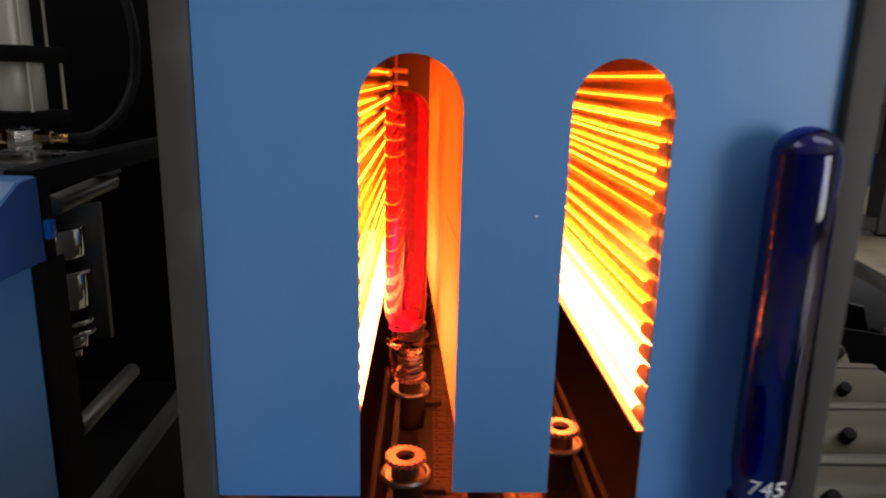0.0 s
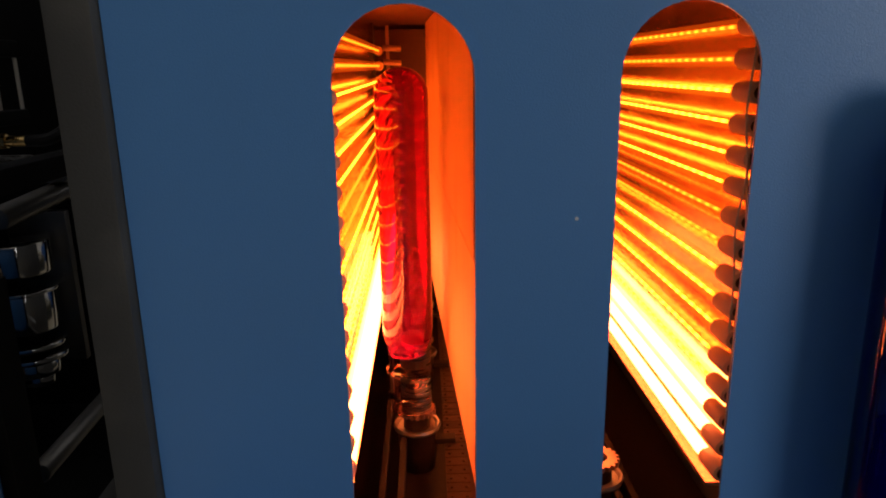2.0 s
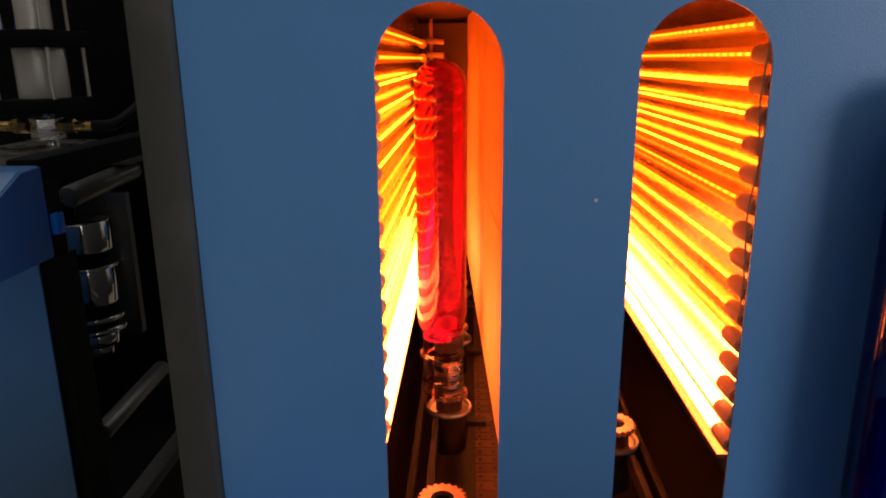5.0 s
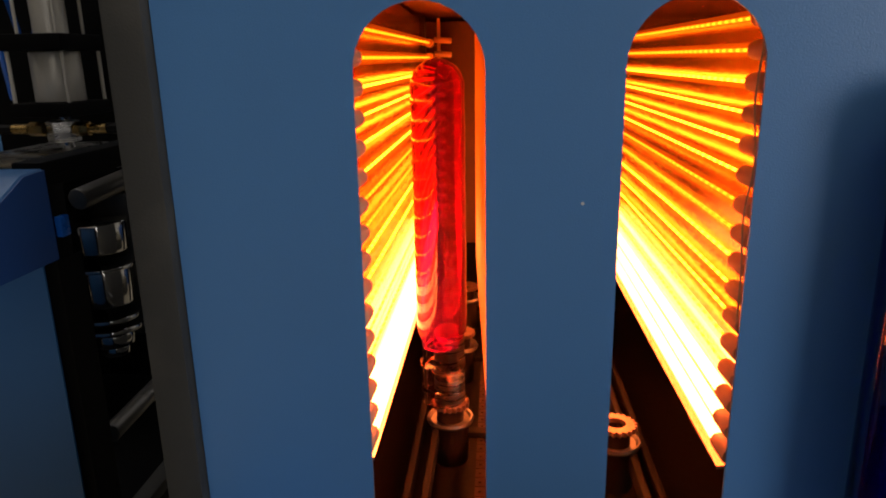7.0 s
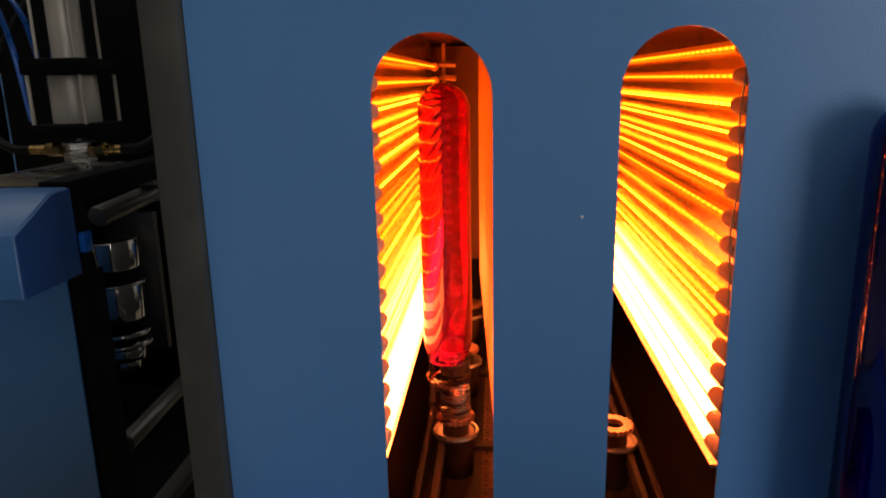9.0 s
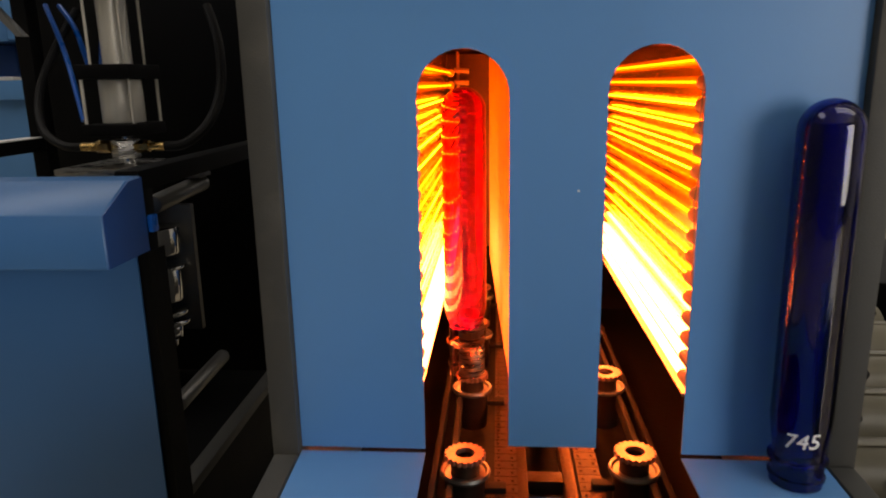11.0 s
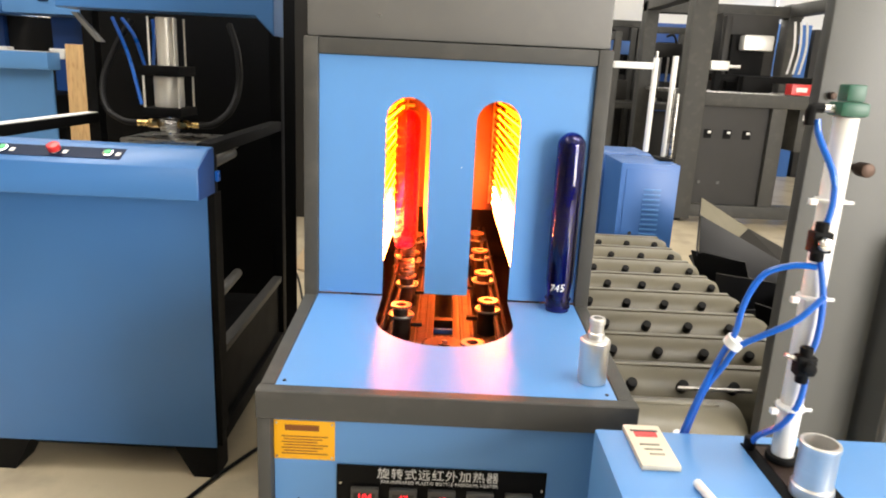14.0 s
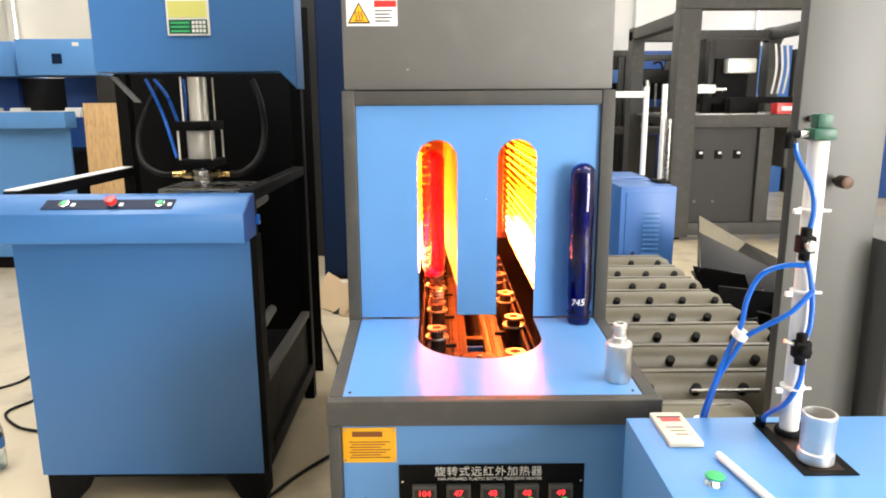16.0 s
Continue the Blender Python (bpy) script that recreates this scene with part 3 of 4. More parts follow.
for x in (-0.077, 0.276):
    part("panel_screw", rod((x, FACE, 0.588), (x, FACE - 0.0015, 0.588), 0.0022, 10), STEEL, panel)
VALUES = [["104", "47", "48", "48", "49"], ["46", "47", "48", "48", "50"]]
for row in range(2):
    for i in range(5):
        x, z = -0.034 + 0.0675 * i, 0.549 - 0.079 * row
        c = part("controller", box(x - 0.024, x + 0.024, FY - 0.014, FY - 0.0035, z - 0.034, z + 0.034, 0.002), GREY_DARK, panel, "small temperature controller with red and green digits")
        part("window", box(x - 0.019, x + 0.019, FY - 0.0148, FY - 0.0142, z - 0.004, z + 0.026), INK, c)
        part("red_digits", lettering(VALUES[row][i], 0.0175, pose(x, FY - 0.0152, z + 0.0185, 90, 0, 0), 0.0002), LED_RED, c)
        part("green_digits", lettering(str(41 + 2 * i - row), 0.013, pose(x + 0.006, FY - 0.0152, z + 0.004, 90, 0, 0), 0.0002), LED_GREEN, c)
        for k in range(4):
            part("key", box(x - 0.016 + 0.009 * k, x - 0.010 + 0.009 * k, FY - 0.0155, FY - 0.0142, z - 0.020, z - 0.013, 0.0004), PALE, c)
sign = part("hot_surface_label", box(-0.236 + 0.012, -0.10, 0.6805, 0.6816, 1.506, 1.576, 0.0003), PALE, heater, "white hot surface label with a yellow triangle")
part("sign_border", slab([(-0.221, 0.6803, 1.512), (-0.165, 0.6803, 1.512), (-0.193, 0.6803, 1.562)], (0, -0.0005, 0)), INK, sign)
part("sign_triangle", slab([(-0.2155, 0.6797, 1.5155), (-0.1705, 0.6797, 1.5155), (-0.193, 0.6797, 1.556)], (0, -0.0006, 0)), YELLOW, sign)
for x in (-0.2, -0.193, -0.186):
    part("heat_mark", tube([(x, 0.6788, 1.522), (x + 0.002, 0.6788, 1.528), (x - 0.002, 0.6788, 1.534), (x, 0.6788, 1.540)], 0.0011, 6, 4), INK, sign)
part("heat_bar", box(-0.204, -0.182, 0.6785, 0.679, 1.518, 1.520), INK, sign)
part("sign_heading", box(-0.156, -0.102, 0.6795, 0.680, 1.550, 1.565), RED, sign)
for i in range(4):
    part("print_line", box(-0.154, -0.112 - 0.006 * (i % 2), 0.6795, 0.680, 1.540 - 0.008 * i, 1.543 - 0.008 * i), INK, sign)

# ---- the blowing machine beside the heater ----
BX0, BX1, BY = -1.318, -0.580, 0.985
blower = thing("bottle_blowing_machine", (-0.95, 1.5, 0), "blue bottle blowing machine with an open dark frame and press cylinder", "machine")
part("front_panel", box(BX0, BX1, BY, BY + 0.004, 0.112, 0.93, 0.001), BLUE_SATIN, blower, "plain blue front panel")
desk = [(BX0 - 0.04, 0.878, 0.922), (BX0 - 0.04, 0.878, 1.010), (BX0 - 0.04, 0.955, 1.052), (BX0 - 0.04, 0.995, 1.054), (BX0 - 0.04, 0.995, 0.922)]
dk = part("control_desk", slab(desk, (BX1 - BX0 + 0.058, 0, 0), 0.002), BLUE_SATIN, blower, "blue sloped control desk")
part("desk_cheek", slab([(BX1 + 0.0185, 0.879, 0.924), (BX1 + 0.0185, 0.879, 1.009), (BX1 + 0.0185, 0.955, 1.050), (BX1 + 0.0185, 0.994, 1.052), (BX1 + 0.0185, 0.994, 0.924)], (0.002, 0, 0)), BLUE_DEEP, dk, "deep blue side cheek")
SL = Vector((0, 0.077, 0.042)).normalized()
NR = Vector((0, -0.042, 0.077)).normalized()


def on_desk(x, u, h=0.0):
    return Vector((x, 0.878, 1.010)) + SL * u + NR * h


part("button_strip", slab([on_desk(-1.16, 0.022, 0.0006), on_desk(-0.775, 0.022, 0.0006), on_desk(-0.775, 0.068, 0.0006), on_desk(-1.16, 0.068, 0.0006)], tuple(NR * 0.0015)), NAVY, dk)
for x, m, h in ((-1.10, GREEN_CAP, 0.010), (-0.958, RED, 0.023), (-0.815, GREEN_CAP, 0.010)):
    part("button_ring", rod(on_desk(x, 0.046, 0.002), on_desk(x, 0.046, 0.006), 0.015, 20, bevel=0.001), CHROME, dk)
    part("push_button", rod(on_desk(x, 0.046, 0.006), on_desk(x, 0.046, h), 0.010 if h < 0.02 else 0.016, 20, bevel=0.002), m, dk, "red mushroom stop button" if h > 0.02 else "green push button")
    part("name_tag", slab([on_desk(x + 0.022, 0.036, 0.0024), on_desk(x + 0.034, 0.036, 0.0024), on_desk(x + 0.034, 0.050, 0.0024), on_desk(x + 0.022, 0.050, 0.0024)], tuple(NR * 0.0008)), PALE, dk)
for xa, xb, xc in ((BX0 + 0.01, BX0 + 0.09, BX0 + 0.15), (BX1 - 0.002, BX1 - 0.08, BX1 - 0.14)):
    part("foot", slab([(xa, BY + 0.008, 0.0), (xb, BY + 0.008, 0.0), (xc, BY + 0.008, 0.111), (xa, BY + 0.008, 0.111)], (0, 0.09, 0)), BLACK, blower, "black angled foot")
part("skirt", box(BX0 + 0.155, BX1 - 0.145, BY + 0.03, BY + 0.04, 0.085, 0.111), BLACK, blower)


def bar(name, *a, m=None, label=""):
    return part(name, box(*a, 0.004), m or BLACK, blower, label)


for x in (BX0 - 0.015, BX1 - 0.03):
    bar("post", x, x + 0.045, 1.75, 1.80, 0.0, 1.75)
    bar("front_post", x + (0.02 if x < -1 else 0), x + (0.065 if x < -1 else 0.045), BY + 0.01, BY + 0.05, 0.112, 1.03)
    bar("side_rail", x, x + 0.045, BY + 0.012, 1.748, 1.025, 1.062)
    bar("low_rail", x, x + 0.045, BY + 0.052, 1.748, 0.112, 0.17)
    bar("middle_rail", x + 0.005, x + 0.04, BY + 0.052, 1.748, 0.395, 0.42, m=GREY_DARK)
# pale strip stands in for the highlight along the left rail's top
part("rail_edge", box(BX0 - 0.015, BX0 + 0.03, BY + 0.02, 1.74, 1.0625, 1.066), PALE, blower, "pale strip painted as the rail's highlight")
part("flank_sheet", box(BX1 - 0.008, BX1 - 0.004, BY + 0.052, 1.748, 0.171, 0.394), BLACK, blower)
part("side_plate", box(BX1 + 0.016, BX1 + 0.019, BY + 0.006, BY + 0.06, 0.16, 0.92), BLACK, blower)
part("latch", box(BX1 + 0.020, BX1 + 0.030, BY + 0.012, BY + 0.03, 0.955, 0.985, 0.002), HOSE, blower, "small blue latch")
bar("back_plate", BX0 - 0.17, BX1, 2.05, 2.06, 0.0, 1.75)
bar("far_side_plate", BX0 - 0.012, BX0 - 0.006, BY + 0.06, 2.04, 0.0, 0.80)
bar("bed", BX0 + 0.05, BX1 - 0.05, BY + 0.06, 1.74, 0.30, 0.34)
part("platen", box(-1.068, -0.753, 1.47, 1.70, 0.975, 1.004, 0.003), STEEL, blower, "worn steel platen")
# mould side seen through the open flank
md = part("mould_plate", box(-0.925, -0.790, 1.60, 1.62, 0.53, 0.890, 0.004), DULL, blower, "bolted mould carrier plate")
for z, r, h in ((0.809, 0.060, 0.070), (0.738, 0.068, 0.008), (0.690, 0.057, 0.088), (0.612, 0.064, 0.012), (0.585, 0.067, 0.012), (0.556, 0.046, 0.032), (0.525, 0.030, 0.024)):
    part("chrome_bush", rod((-0.855, 1.525, z - h / 2), (-0.855, 1.525, z + h / 2), r, 24, bevel=min(0.004, h * 0.3)), CHROME, md, "chromed bush")
bar("mould_block", -1.14, -0.93, 1.42, 1.74, 0.50, 0.95)
part("tie_bar", rod((-0.654, 1.185, 0.968), (-0.634, 1.365, 0.986), 0.019, 20, bevel=0.003), DULL, blower, "steel tie bar with a machined flat")
part("bar_clip", box(-0.656, -0.612, 1.31, 1.365, 1.003, 1.012, 0.002), DULL, blower)
part("tie_bar", rod((-0.603, 1.10, 0.573), (-0.629, 1.37, 0.556), 0.017, 20, bevel=0.003), DULL, blower, "steel tie bar")
# hood
HY = 1.50
hood = part("hood", slab([(-1.278, HY, 1.440), (-0.588, HY, 1.440), (-0.522, HY, 1.375), (-0.522, HY, 2.0), (-1.278, HY, 2.0)], (0, 0.13, 0), 0.004), BLUE_SATIN, blower, "blue sheet hood with a small display")
part("hood_stay", slab([(-1.235, HY + 0.02, 1.426), (-1.215, HY + 0.02, 1.426), (-1.13, HY + 0.02, 1.33), (-1.15, HY + 0.02, 1.33)], (0, 0.02, 0)), GREY, blower)
lcd = part("display", box(-0.991, -0.833, HY - 0.006, HY - 0.0005, 1.571, 1.70, 0.002), PALE, hood, "small operating display with keypad")
part("screen", box(-0.983, -0.841, HY - 0.0072, HY - 0.0062, 1.635, 1.693), LCD, lcd)
part("keypad", box(-0.983, -0.841, HY - 0.0072, HY - 0.0062, 1.578, 1.628), GREEN, lcd)
for j in range(3):
    part("soft_key", box(-0.976, -0.908, HY - 0.0085, HY - 0.0074, 1.583 + 0.015 * j, 1.590 + 0.015 * j), GREEN_CAP, lcd)
for i in range(4):
    for j in range(3):
        part("key", box(-0.898 + 0.0135 * i, -0.888 + 0.0135 * i, HY - 0.009, HY - 0.0074, 1.582 + 0.015 * j, 1.593 + 0.015 * j), PALE, lcd)
# press cylinder, hoses and tubes
KX, KY = -0.926, 1.57
cy = part("press_cylinder", rod((KX, KY, 1.113), (KX, KY, 1.222), 0.051, 36, bevel=0.002), BRUSHED, blower, "bright aluminium press cylinder")
part("flange", box(KX - 0.070, KX + 0.070, KY - 0.075, KY + 0.075, 1.223, 1.258, 0.004), BLACK, cy)
part("flange", box(KX - 0.070, KX + 0.070, KY - 0.075, KY + 0.075, 1.082, 1.112, 0.004), BLACK, cy)
for x in (-0.062, 0.062):
    for y in (-0.064, 0.064):
        part("tie_rod", rod((KX + x, KY + y, 1.113), (KX + x, KY + y, 1.222), 0.0042, 10), BRUSHED, cy)
        part("upper_tie_rod", rod((KX + x * 0.72, KY + y * 0.72, 1.2585), (KX + x * 0.72, KY + y * 0.72, 1.424), 0.0036, 10), BRUSHED, cy)
part("upper_tube", rod((KX, KY, 1.259), (KX, KY, 1.424), 0.035, 36), BRUSHED, cy)
part("piston_rod", rod((KX, KY, 1.005), (KX, KY, 1.081), 0.014, 16), CHROME, cy)
bl = part("valve_block", rod((KX, KY - 0.01, 1.022), (KX, KY - 0.01, 1.07), 0.034, 6, bevel=0.003), STEEL, cy, "steel hexagon coupling")
for s in (-1, 1):
    part("fitting", rod((KX + s * 0.036, KY - 0.02, 1.052), (KX + s * 0.072, KY - 0.02, 1.052), 0.016, 6, bevel=0.001), BRASS, bl, "brass hose fitting")
    part("ferrule", rod((KX + s * 0.072, KY - 0.02, 1.052), (KX + s * 0.112, KY - 0.02, 1.052), 0.0115, 14), BRASS, bl)
part("pressure_hose", tube([(-1.036, 1.55, 1.052), (-1.098, 1.56, 1.056), (-1.178, 1.60, 1.10), (-1.213, 1.66, 1.20), (-1.188, 1.72, 1.32), (-1.148, 1.77, 1.42)], 0.011, 10), RUBBER, blower, "black pressure hose")
part("pressure_hose", tube([(-0.814, 1.55, 1.052), (-0.763, 1.56, 1.058), (-0.713, 1.60, 1.11), (-0.700, 1.66, 1.20), (-0.723, 1.72, 1.32), (-0.768, 1.77, 1.42)], 0.013, 10), RUBBER, blower, "black pressure hose")
for a, b in (((-1.163, 1.66, 1.42), (-1.010, 1.53, 1.12)), ((-1.138, 1.68, 1.42), (-1.023, 1.60, 1.25)), ((-1.023, 1.68, 1.42), (-1.003, 1.62, 1.25))):
    mid = tuple((p + q) / 2 + d for p, q, d in zip(a, b, (0.006, 0, 0.02)))
    part("air_tube", tube([a, mid, b], 0.0065, 8), HOSE, blower, "blue air tube")

blower.location, blower.scale = (-0.962, 1.6005, 0), (1, 1.105, 1)

# plywood sheet, a second machine and the tall dark cabinet behind
board = single("plywood_board", box(-0.2, 0.2, 0, 0.02, 0, 1.335, 0.001), WOOD, (0, 0, 0), "plain plywood board standing upright behind the machine", "board")
board.matrix_basis = pose(-2.38, 4.0, 0.0, -2, 0, 0)
tall = thing("tall_cabinet", (-0.34, 4.3, 0.0), "tall navy blue steel cabinet standing on the floor", "cabinet")
part("body", box(-0.88, 0.2, 4.06, 4.6, 0.03, 2.7, 0.006), NAVY, tall)
part("plinth", box(-0.86, 0.18, 4.08, 4.58, 0.0, 0.029), BLACK, tall)
part("door", box(-0.865, -0.345, 4.042, 4.059, 0.06, 2.08, 0.004), NAVY, tall)
part("door", box(-0.335, 0.185, 4.042, 4.059, 0.06, 2.08, 0.004), NAVY, tall)
part("upper_panel", box(-0.865, 0.185, 4.042, 4.059, 2.095, 2.66, 0.004), NAVY, tall)
part("handle", rod((-0.38, 4.03, 1.05), (-0.38, 4.03, 1.18), 0.008, 12, bevel=0.002), DULL, tall)


def far_machine(at, label):
    ob = thing("distant_blowing_machine", (0, 0, 0), label, "machine", "machines further back")
    part("front_panel", box(-0.75, 0.36, 0, 0.02, 0.1, 1.14), BLUE, ob)
    part("desk", box(-0.77, 0.38, -0.08, 0.1, 1.141, 1.27, 0.01), BLUE, ob)
    part("desk_top", box(-0.77, 0.38, -0.075, 0.095, 1.271, 1.275), PALE, ob)
    part("column", box(0.0, 0.27, 0.7, 0.9, 0.0, 1.56, 0.01), BLUE_DEEP, ob)
    part("hood", box(-0.22, 0.44, 0.4, 0.95, 1.565, 1.86, 0.01), BLUE, ob)
    part("hood_window", box(0.08, 0.16, 0.392, 0.399, 1.66, 1.74), NAVY, ob)
    part("warning_mark", box(0.26, 0.31, 0.393, 0.399, 1.80, 1.83), PALE, ob)
    # dark plate added to hide the pale wall below the hood
    part("back_plate", box(-0.75, 0.36, 0.96, 1.0, 0.951, 1.56), CHAR, ob)
    part("base", box(-0.7, 0.34, 0.021, 1.0, 0.0, 0.95, 0.01), BLACK, ob)
    for x in (-0.6, -0.15, 0.3):
        part("fitting", box(x - 0.06, x + 0.06, 0.2, 0.3, 1.22, 1.30, 0.01), PALE, ob)
    ob.matrix_basis = at
    return ob


m1 = far_machine(pose(-3.3, 4.5, 0), "blue blowing machine standing further back in the hall")
copy_thing(m1, pose(-4.1, 4.7, 0))
copy_thing(m1, pose(-2.0, 7.5, 0))

# dark blocks and uprights added to fill the black gap behind
gap = thing("dark_press", (-2.1, 4.2, 0), "dark steel blocks added to fill the black gap behind", "machine")
part("body", box(-2.88, -1.351, 4.9, 5.4, 0.0, 1.56, 0.01), CHAR, gap)
for i, x in enumerate((-2.3, -1.9, -1.5)):
    part("upright", box(x, x + 0.06, 4.92, 4.98, 1.561, 1.95, 0.005), BLACK, gap)
part("side_tower", box(-1.35, -0.45, 4.9, 5.4, 0.0, 2.75, 0.01), CHAR, gap)
part("header", box(-2.35, -1.36, 4.9, 5.0, 1.951, 2.1, 0.01), NAVY, gap)

# ---- the air table on the other side ----
AT = 0.766
air = thing("air_table", (0.7, -0.15, 0), "blue box table of a pneumatic loader", "table")
part("box", box(0.332, 0.86, -0.40, 0.074, 0.06, AT, 0.004), BLUE, air)
part("plinth", box(0.345, 0.84, -0.38, 0.054, 0.0, 0.059), BLACK, air)
part("well", box(0.549, 0.634, -0.129, 0.047, AT + 0.0005, AT + 0.002), BLACK, air, "dark slot plate")
part("well_liner", box(0.566, 0.618, -0.117, 0.037, AT + 0.0022, AT + 0.003), OILY, air, "scuffed steel liner")
CXA, CYA = 0.594, -0.03
cylinder = thing("air_cylinder", (CXA, CYA, AT + 0.003), "tall white pneumatic cylinder with a green cap", "cylinder")
part("barrel", rod((CXA, CYA, AT + 0.013), (CXA, CYA, 1.262), 0.0150, 28, bevel=0.001), WHITE, cylinder, "white painted barrel")
part("sleeve", rod((CXA, CYA, AT + 0.013), (CXA, CYA, 0.86), 0.0152, 28, 0.0157, bevel=0.001), WHITE, cylinder)
part("foot", rod((CXA, CYA, AT + 0.0031), (CXA, CYA, AT + 0.013), 0.022, 24, bevel=0.002), BLACK, cylinder)
part("cap", box(CXA - 0.0185, CXA + 0.0185, CYA - 0.0185, CYA + 0.0185, 1.263, 1.281, 0.005), GREEN, cylinder, "dark green end cap")
part("cap_top", box(CXA - 0.011, CXA + 0.013, CYA - 0.012, CYA + 0.012, 1.2815, 1.303, 0.003), GREEN, cylinder)
part("inlet", rod((CXA - 0.019, CYA, 1.272), (CXA - 0.034, CYA, 1.272), 0.0055, 12), STEEL, cylinder)
part("elbow", tube([(CXA - 0.032, CYA, 1.272), (CXA - 0.044, CYA, 1.272), (CXA - 0.047, CYA, 1.266), (CXA - 0.047, CYA, 1.25)], 0.0065, 10), BLACK, cylinder)
for x, z in ((0.575, 1.103), (0.586, 0.930)):
    v = part("flow_valve", box(x - 0.013, x + 0.013, CYA - 0.036, CYA - 0.0165, z - 0.014, z + 0.014, 0.003), BLACK, cylinder, "black flow control valve")
    part("valve_collar", rod((x, CYA - 0.026, z - 0.026), (x, CYA - 0.026, z + 0.026), 0.0085, 12, bevel=0.001), BLACK, v)
    part("valve_knob", rod((x, CYA - 0.036, z), (x, CYA - 0.046, z), 0.009, 14, bevel=0.002), STEEL if z > 1 else BLACK, v)
part("adjuster", rod((0.580, CYA - 0.026, 0.936), (0.558, CYA - 0.026, 0.944), 0.0035, 10), STEEL, cylinder, "threaded adjuster")
for z in (1.155, 1.022, 0.858):
    part("cable_tie", rod((CXA - 0.005, CYA - 0.007, z - 0.0018), (CXA - 0.005, CYA - 0.007, z + 0.0018), 0.0195, 20), WHITE, cylinder)
    part("tie_head", box(CXA - 0.041, CXA - 0.031, CYA - 0.028, CYA - 0.02, z - 0.004, z + 0.004, 0.001), WHITE, cylinder)
    part("tie_tail", box(CXA + 0.010, CXA + 0.022, CYA - 0.016, CYA - 0.013, z - 0.003, z + 0.001), WHITE, cylinder)
hoses = thing("air_hose", (0.54, 0.0, AT), "bright blue looped air hoses clipped to the cylinder", "hose")
HB = CYA - 0.024
part("upper_hose", tube([(0.557, CYA, 1.258), (0.562, CYA - 0.004, 1.235), (0.578, HB, 1.19), (0.584, HB, 1.155), (0.581, HB, 1.125)], 0.0043, 10), HOSE, hoses)
part("loop_hose", tube([(0.580, HB, 1.082), (0.590, HB, 1.05), (0.597, HB, 1.01), (0.598, HB, 0.97), (0.594, HB, 0.95)], 0.0043, 10), HOSE, hoses)
part("loop_hose", tube([(0.579, HB, 1.068), (0.553, HB + 0.01, 1.066), (0.524, HB + 0.025, 1.048), (0.509, HB + 0.035, 1.005), (0.507, HB + 0.045, 0.955), (0.498, HB + 0.06, 0.91), (0.483, 0.022, 0.84), (0.476, 0.060, AT - 0.03)], 0.0043, 10), HOSE, hoses)
part("loop_hose", tube([(0.594, HB - 0.006, 1.03), (0.565, HB, 0.992), (0.535, HB + 0.02, 0.962), (0.513, HB + 0.04, 0.935), (0.503, HB + 0.055, 0.90), (0.489, 0.026, 0.84), (0.484, 0.062, AT - 0.03)], 0.0043, 10), HOSE, hoses)
part("lower_hose", tube([(0.593, HB, 0.908), (0.590, HB, 0.87), (0.578, HB + 0.012, 0.83), (0.563, -0.012, 0.795), (0.560, 0.0, AT + 0.004)], 0.0043, 10), HOSE, hoses)
part("clip", rod((0.510, HB + 0.043, 0.945), (0.505, HB + 0.047, 0.934), 0.0135, 14), WHITE, hoses)
part("grommet", rod((0.479, 0.060, AT - 0.034), (0.480, 0.060, AT - 0.012), 0.013, 14), WHITE, hoses)
part("end_fitting", rod((0.560, 0.0, AT + 0.0021), (0.560, 0.0, AT + 0.020), 0.0085, 12, bevel=0.001), BLACK, hoses)
cup = single("metal_cup", lathe([(0, 0), (0.0275, 0), (0.029, 0.002), (0.029, 0.018), (0.0265, 0.021), (0.0262, 0.074), (0.0275, 0.076), (0.0275, 0.083), (0.0265, 0.084), (0.0225, 0.084), (0.0225, 0.02), (0, 0.02)], 0, 0, 0, 40), ALU, (0, 0, 0), "hollow turned aluminium cup standing on the blue table", "cup")
cup.scale = (0.93, 0.93, 0.95)
cup.location = (0.588, -0.086, AT + 0.0032)
mt = thing("counter_box", (0.405, -0.01, AT + 0.0005), "cream plastic counter with a small red window", "counter")
part("case", box(0.379, 0.435, -0.072, 0.043, AT + 0.0005, AT + 0.009, 0.002), CREAM, mt)
part("window", box(0.390, 0.424, 0.006, 0.020, AT + 0.0092, AT + 0.0098), RED, mt)
part("window_frame", box(0.386, 0.428, 0.021, 0.026, AT + 0.0092, AT + 0.0096), INK, mt)
for i in range(3):
    part("print_line", box(0.390 + 0.004 * i, 0.420, -0.018 - 0.013 * i, -0.014 - 0.013 * i, AT + 0.0092, AT + 0.0096), ROLL, mt)
tube_ob = single("plastic_tube", rod((0.444, -0.107, AT + 0.0068), (0.476, -0.29, AT + 0.0068), 0.0064, 18, bevel=0.001), WHITE, (0.44, -0.1, AT), "white plastic tube lying on the blue table", "tube")
capo = thing("screw_cap", (0.410, -0.180, AT + 0.0005), "green topped clear screw cap on the blue table", "cap")
part("rim", lathe([(0, 0), (0.014, 0), (0.0145, 0.010), (0, 0.010)], 0.410, -0.180, AT + 0.0005, 28), CLEAR, capo)
part("lid", lathe([(0, 0.0102), (0.0142, 0.0102), (0.0142, 0.013), (0.012, 0.0145), (0, 0.0145)], 0.410, -0.180, AT + 0.0005, 28), GREEN_CAP, capo, "green lid")

for ob in (cylinder, hoses, mt, capo, tube_ob):
    ob.location += Vector((-0.004, 0.033, 0))

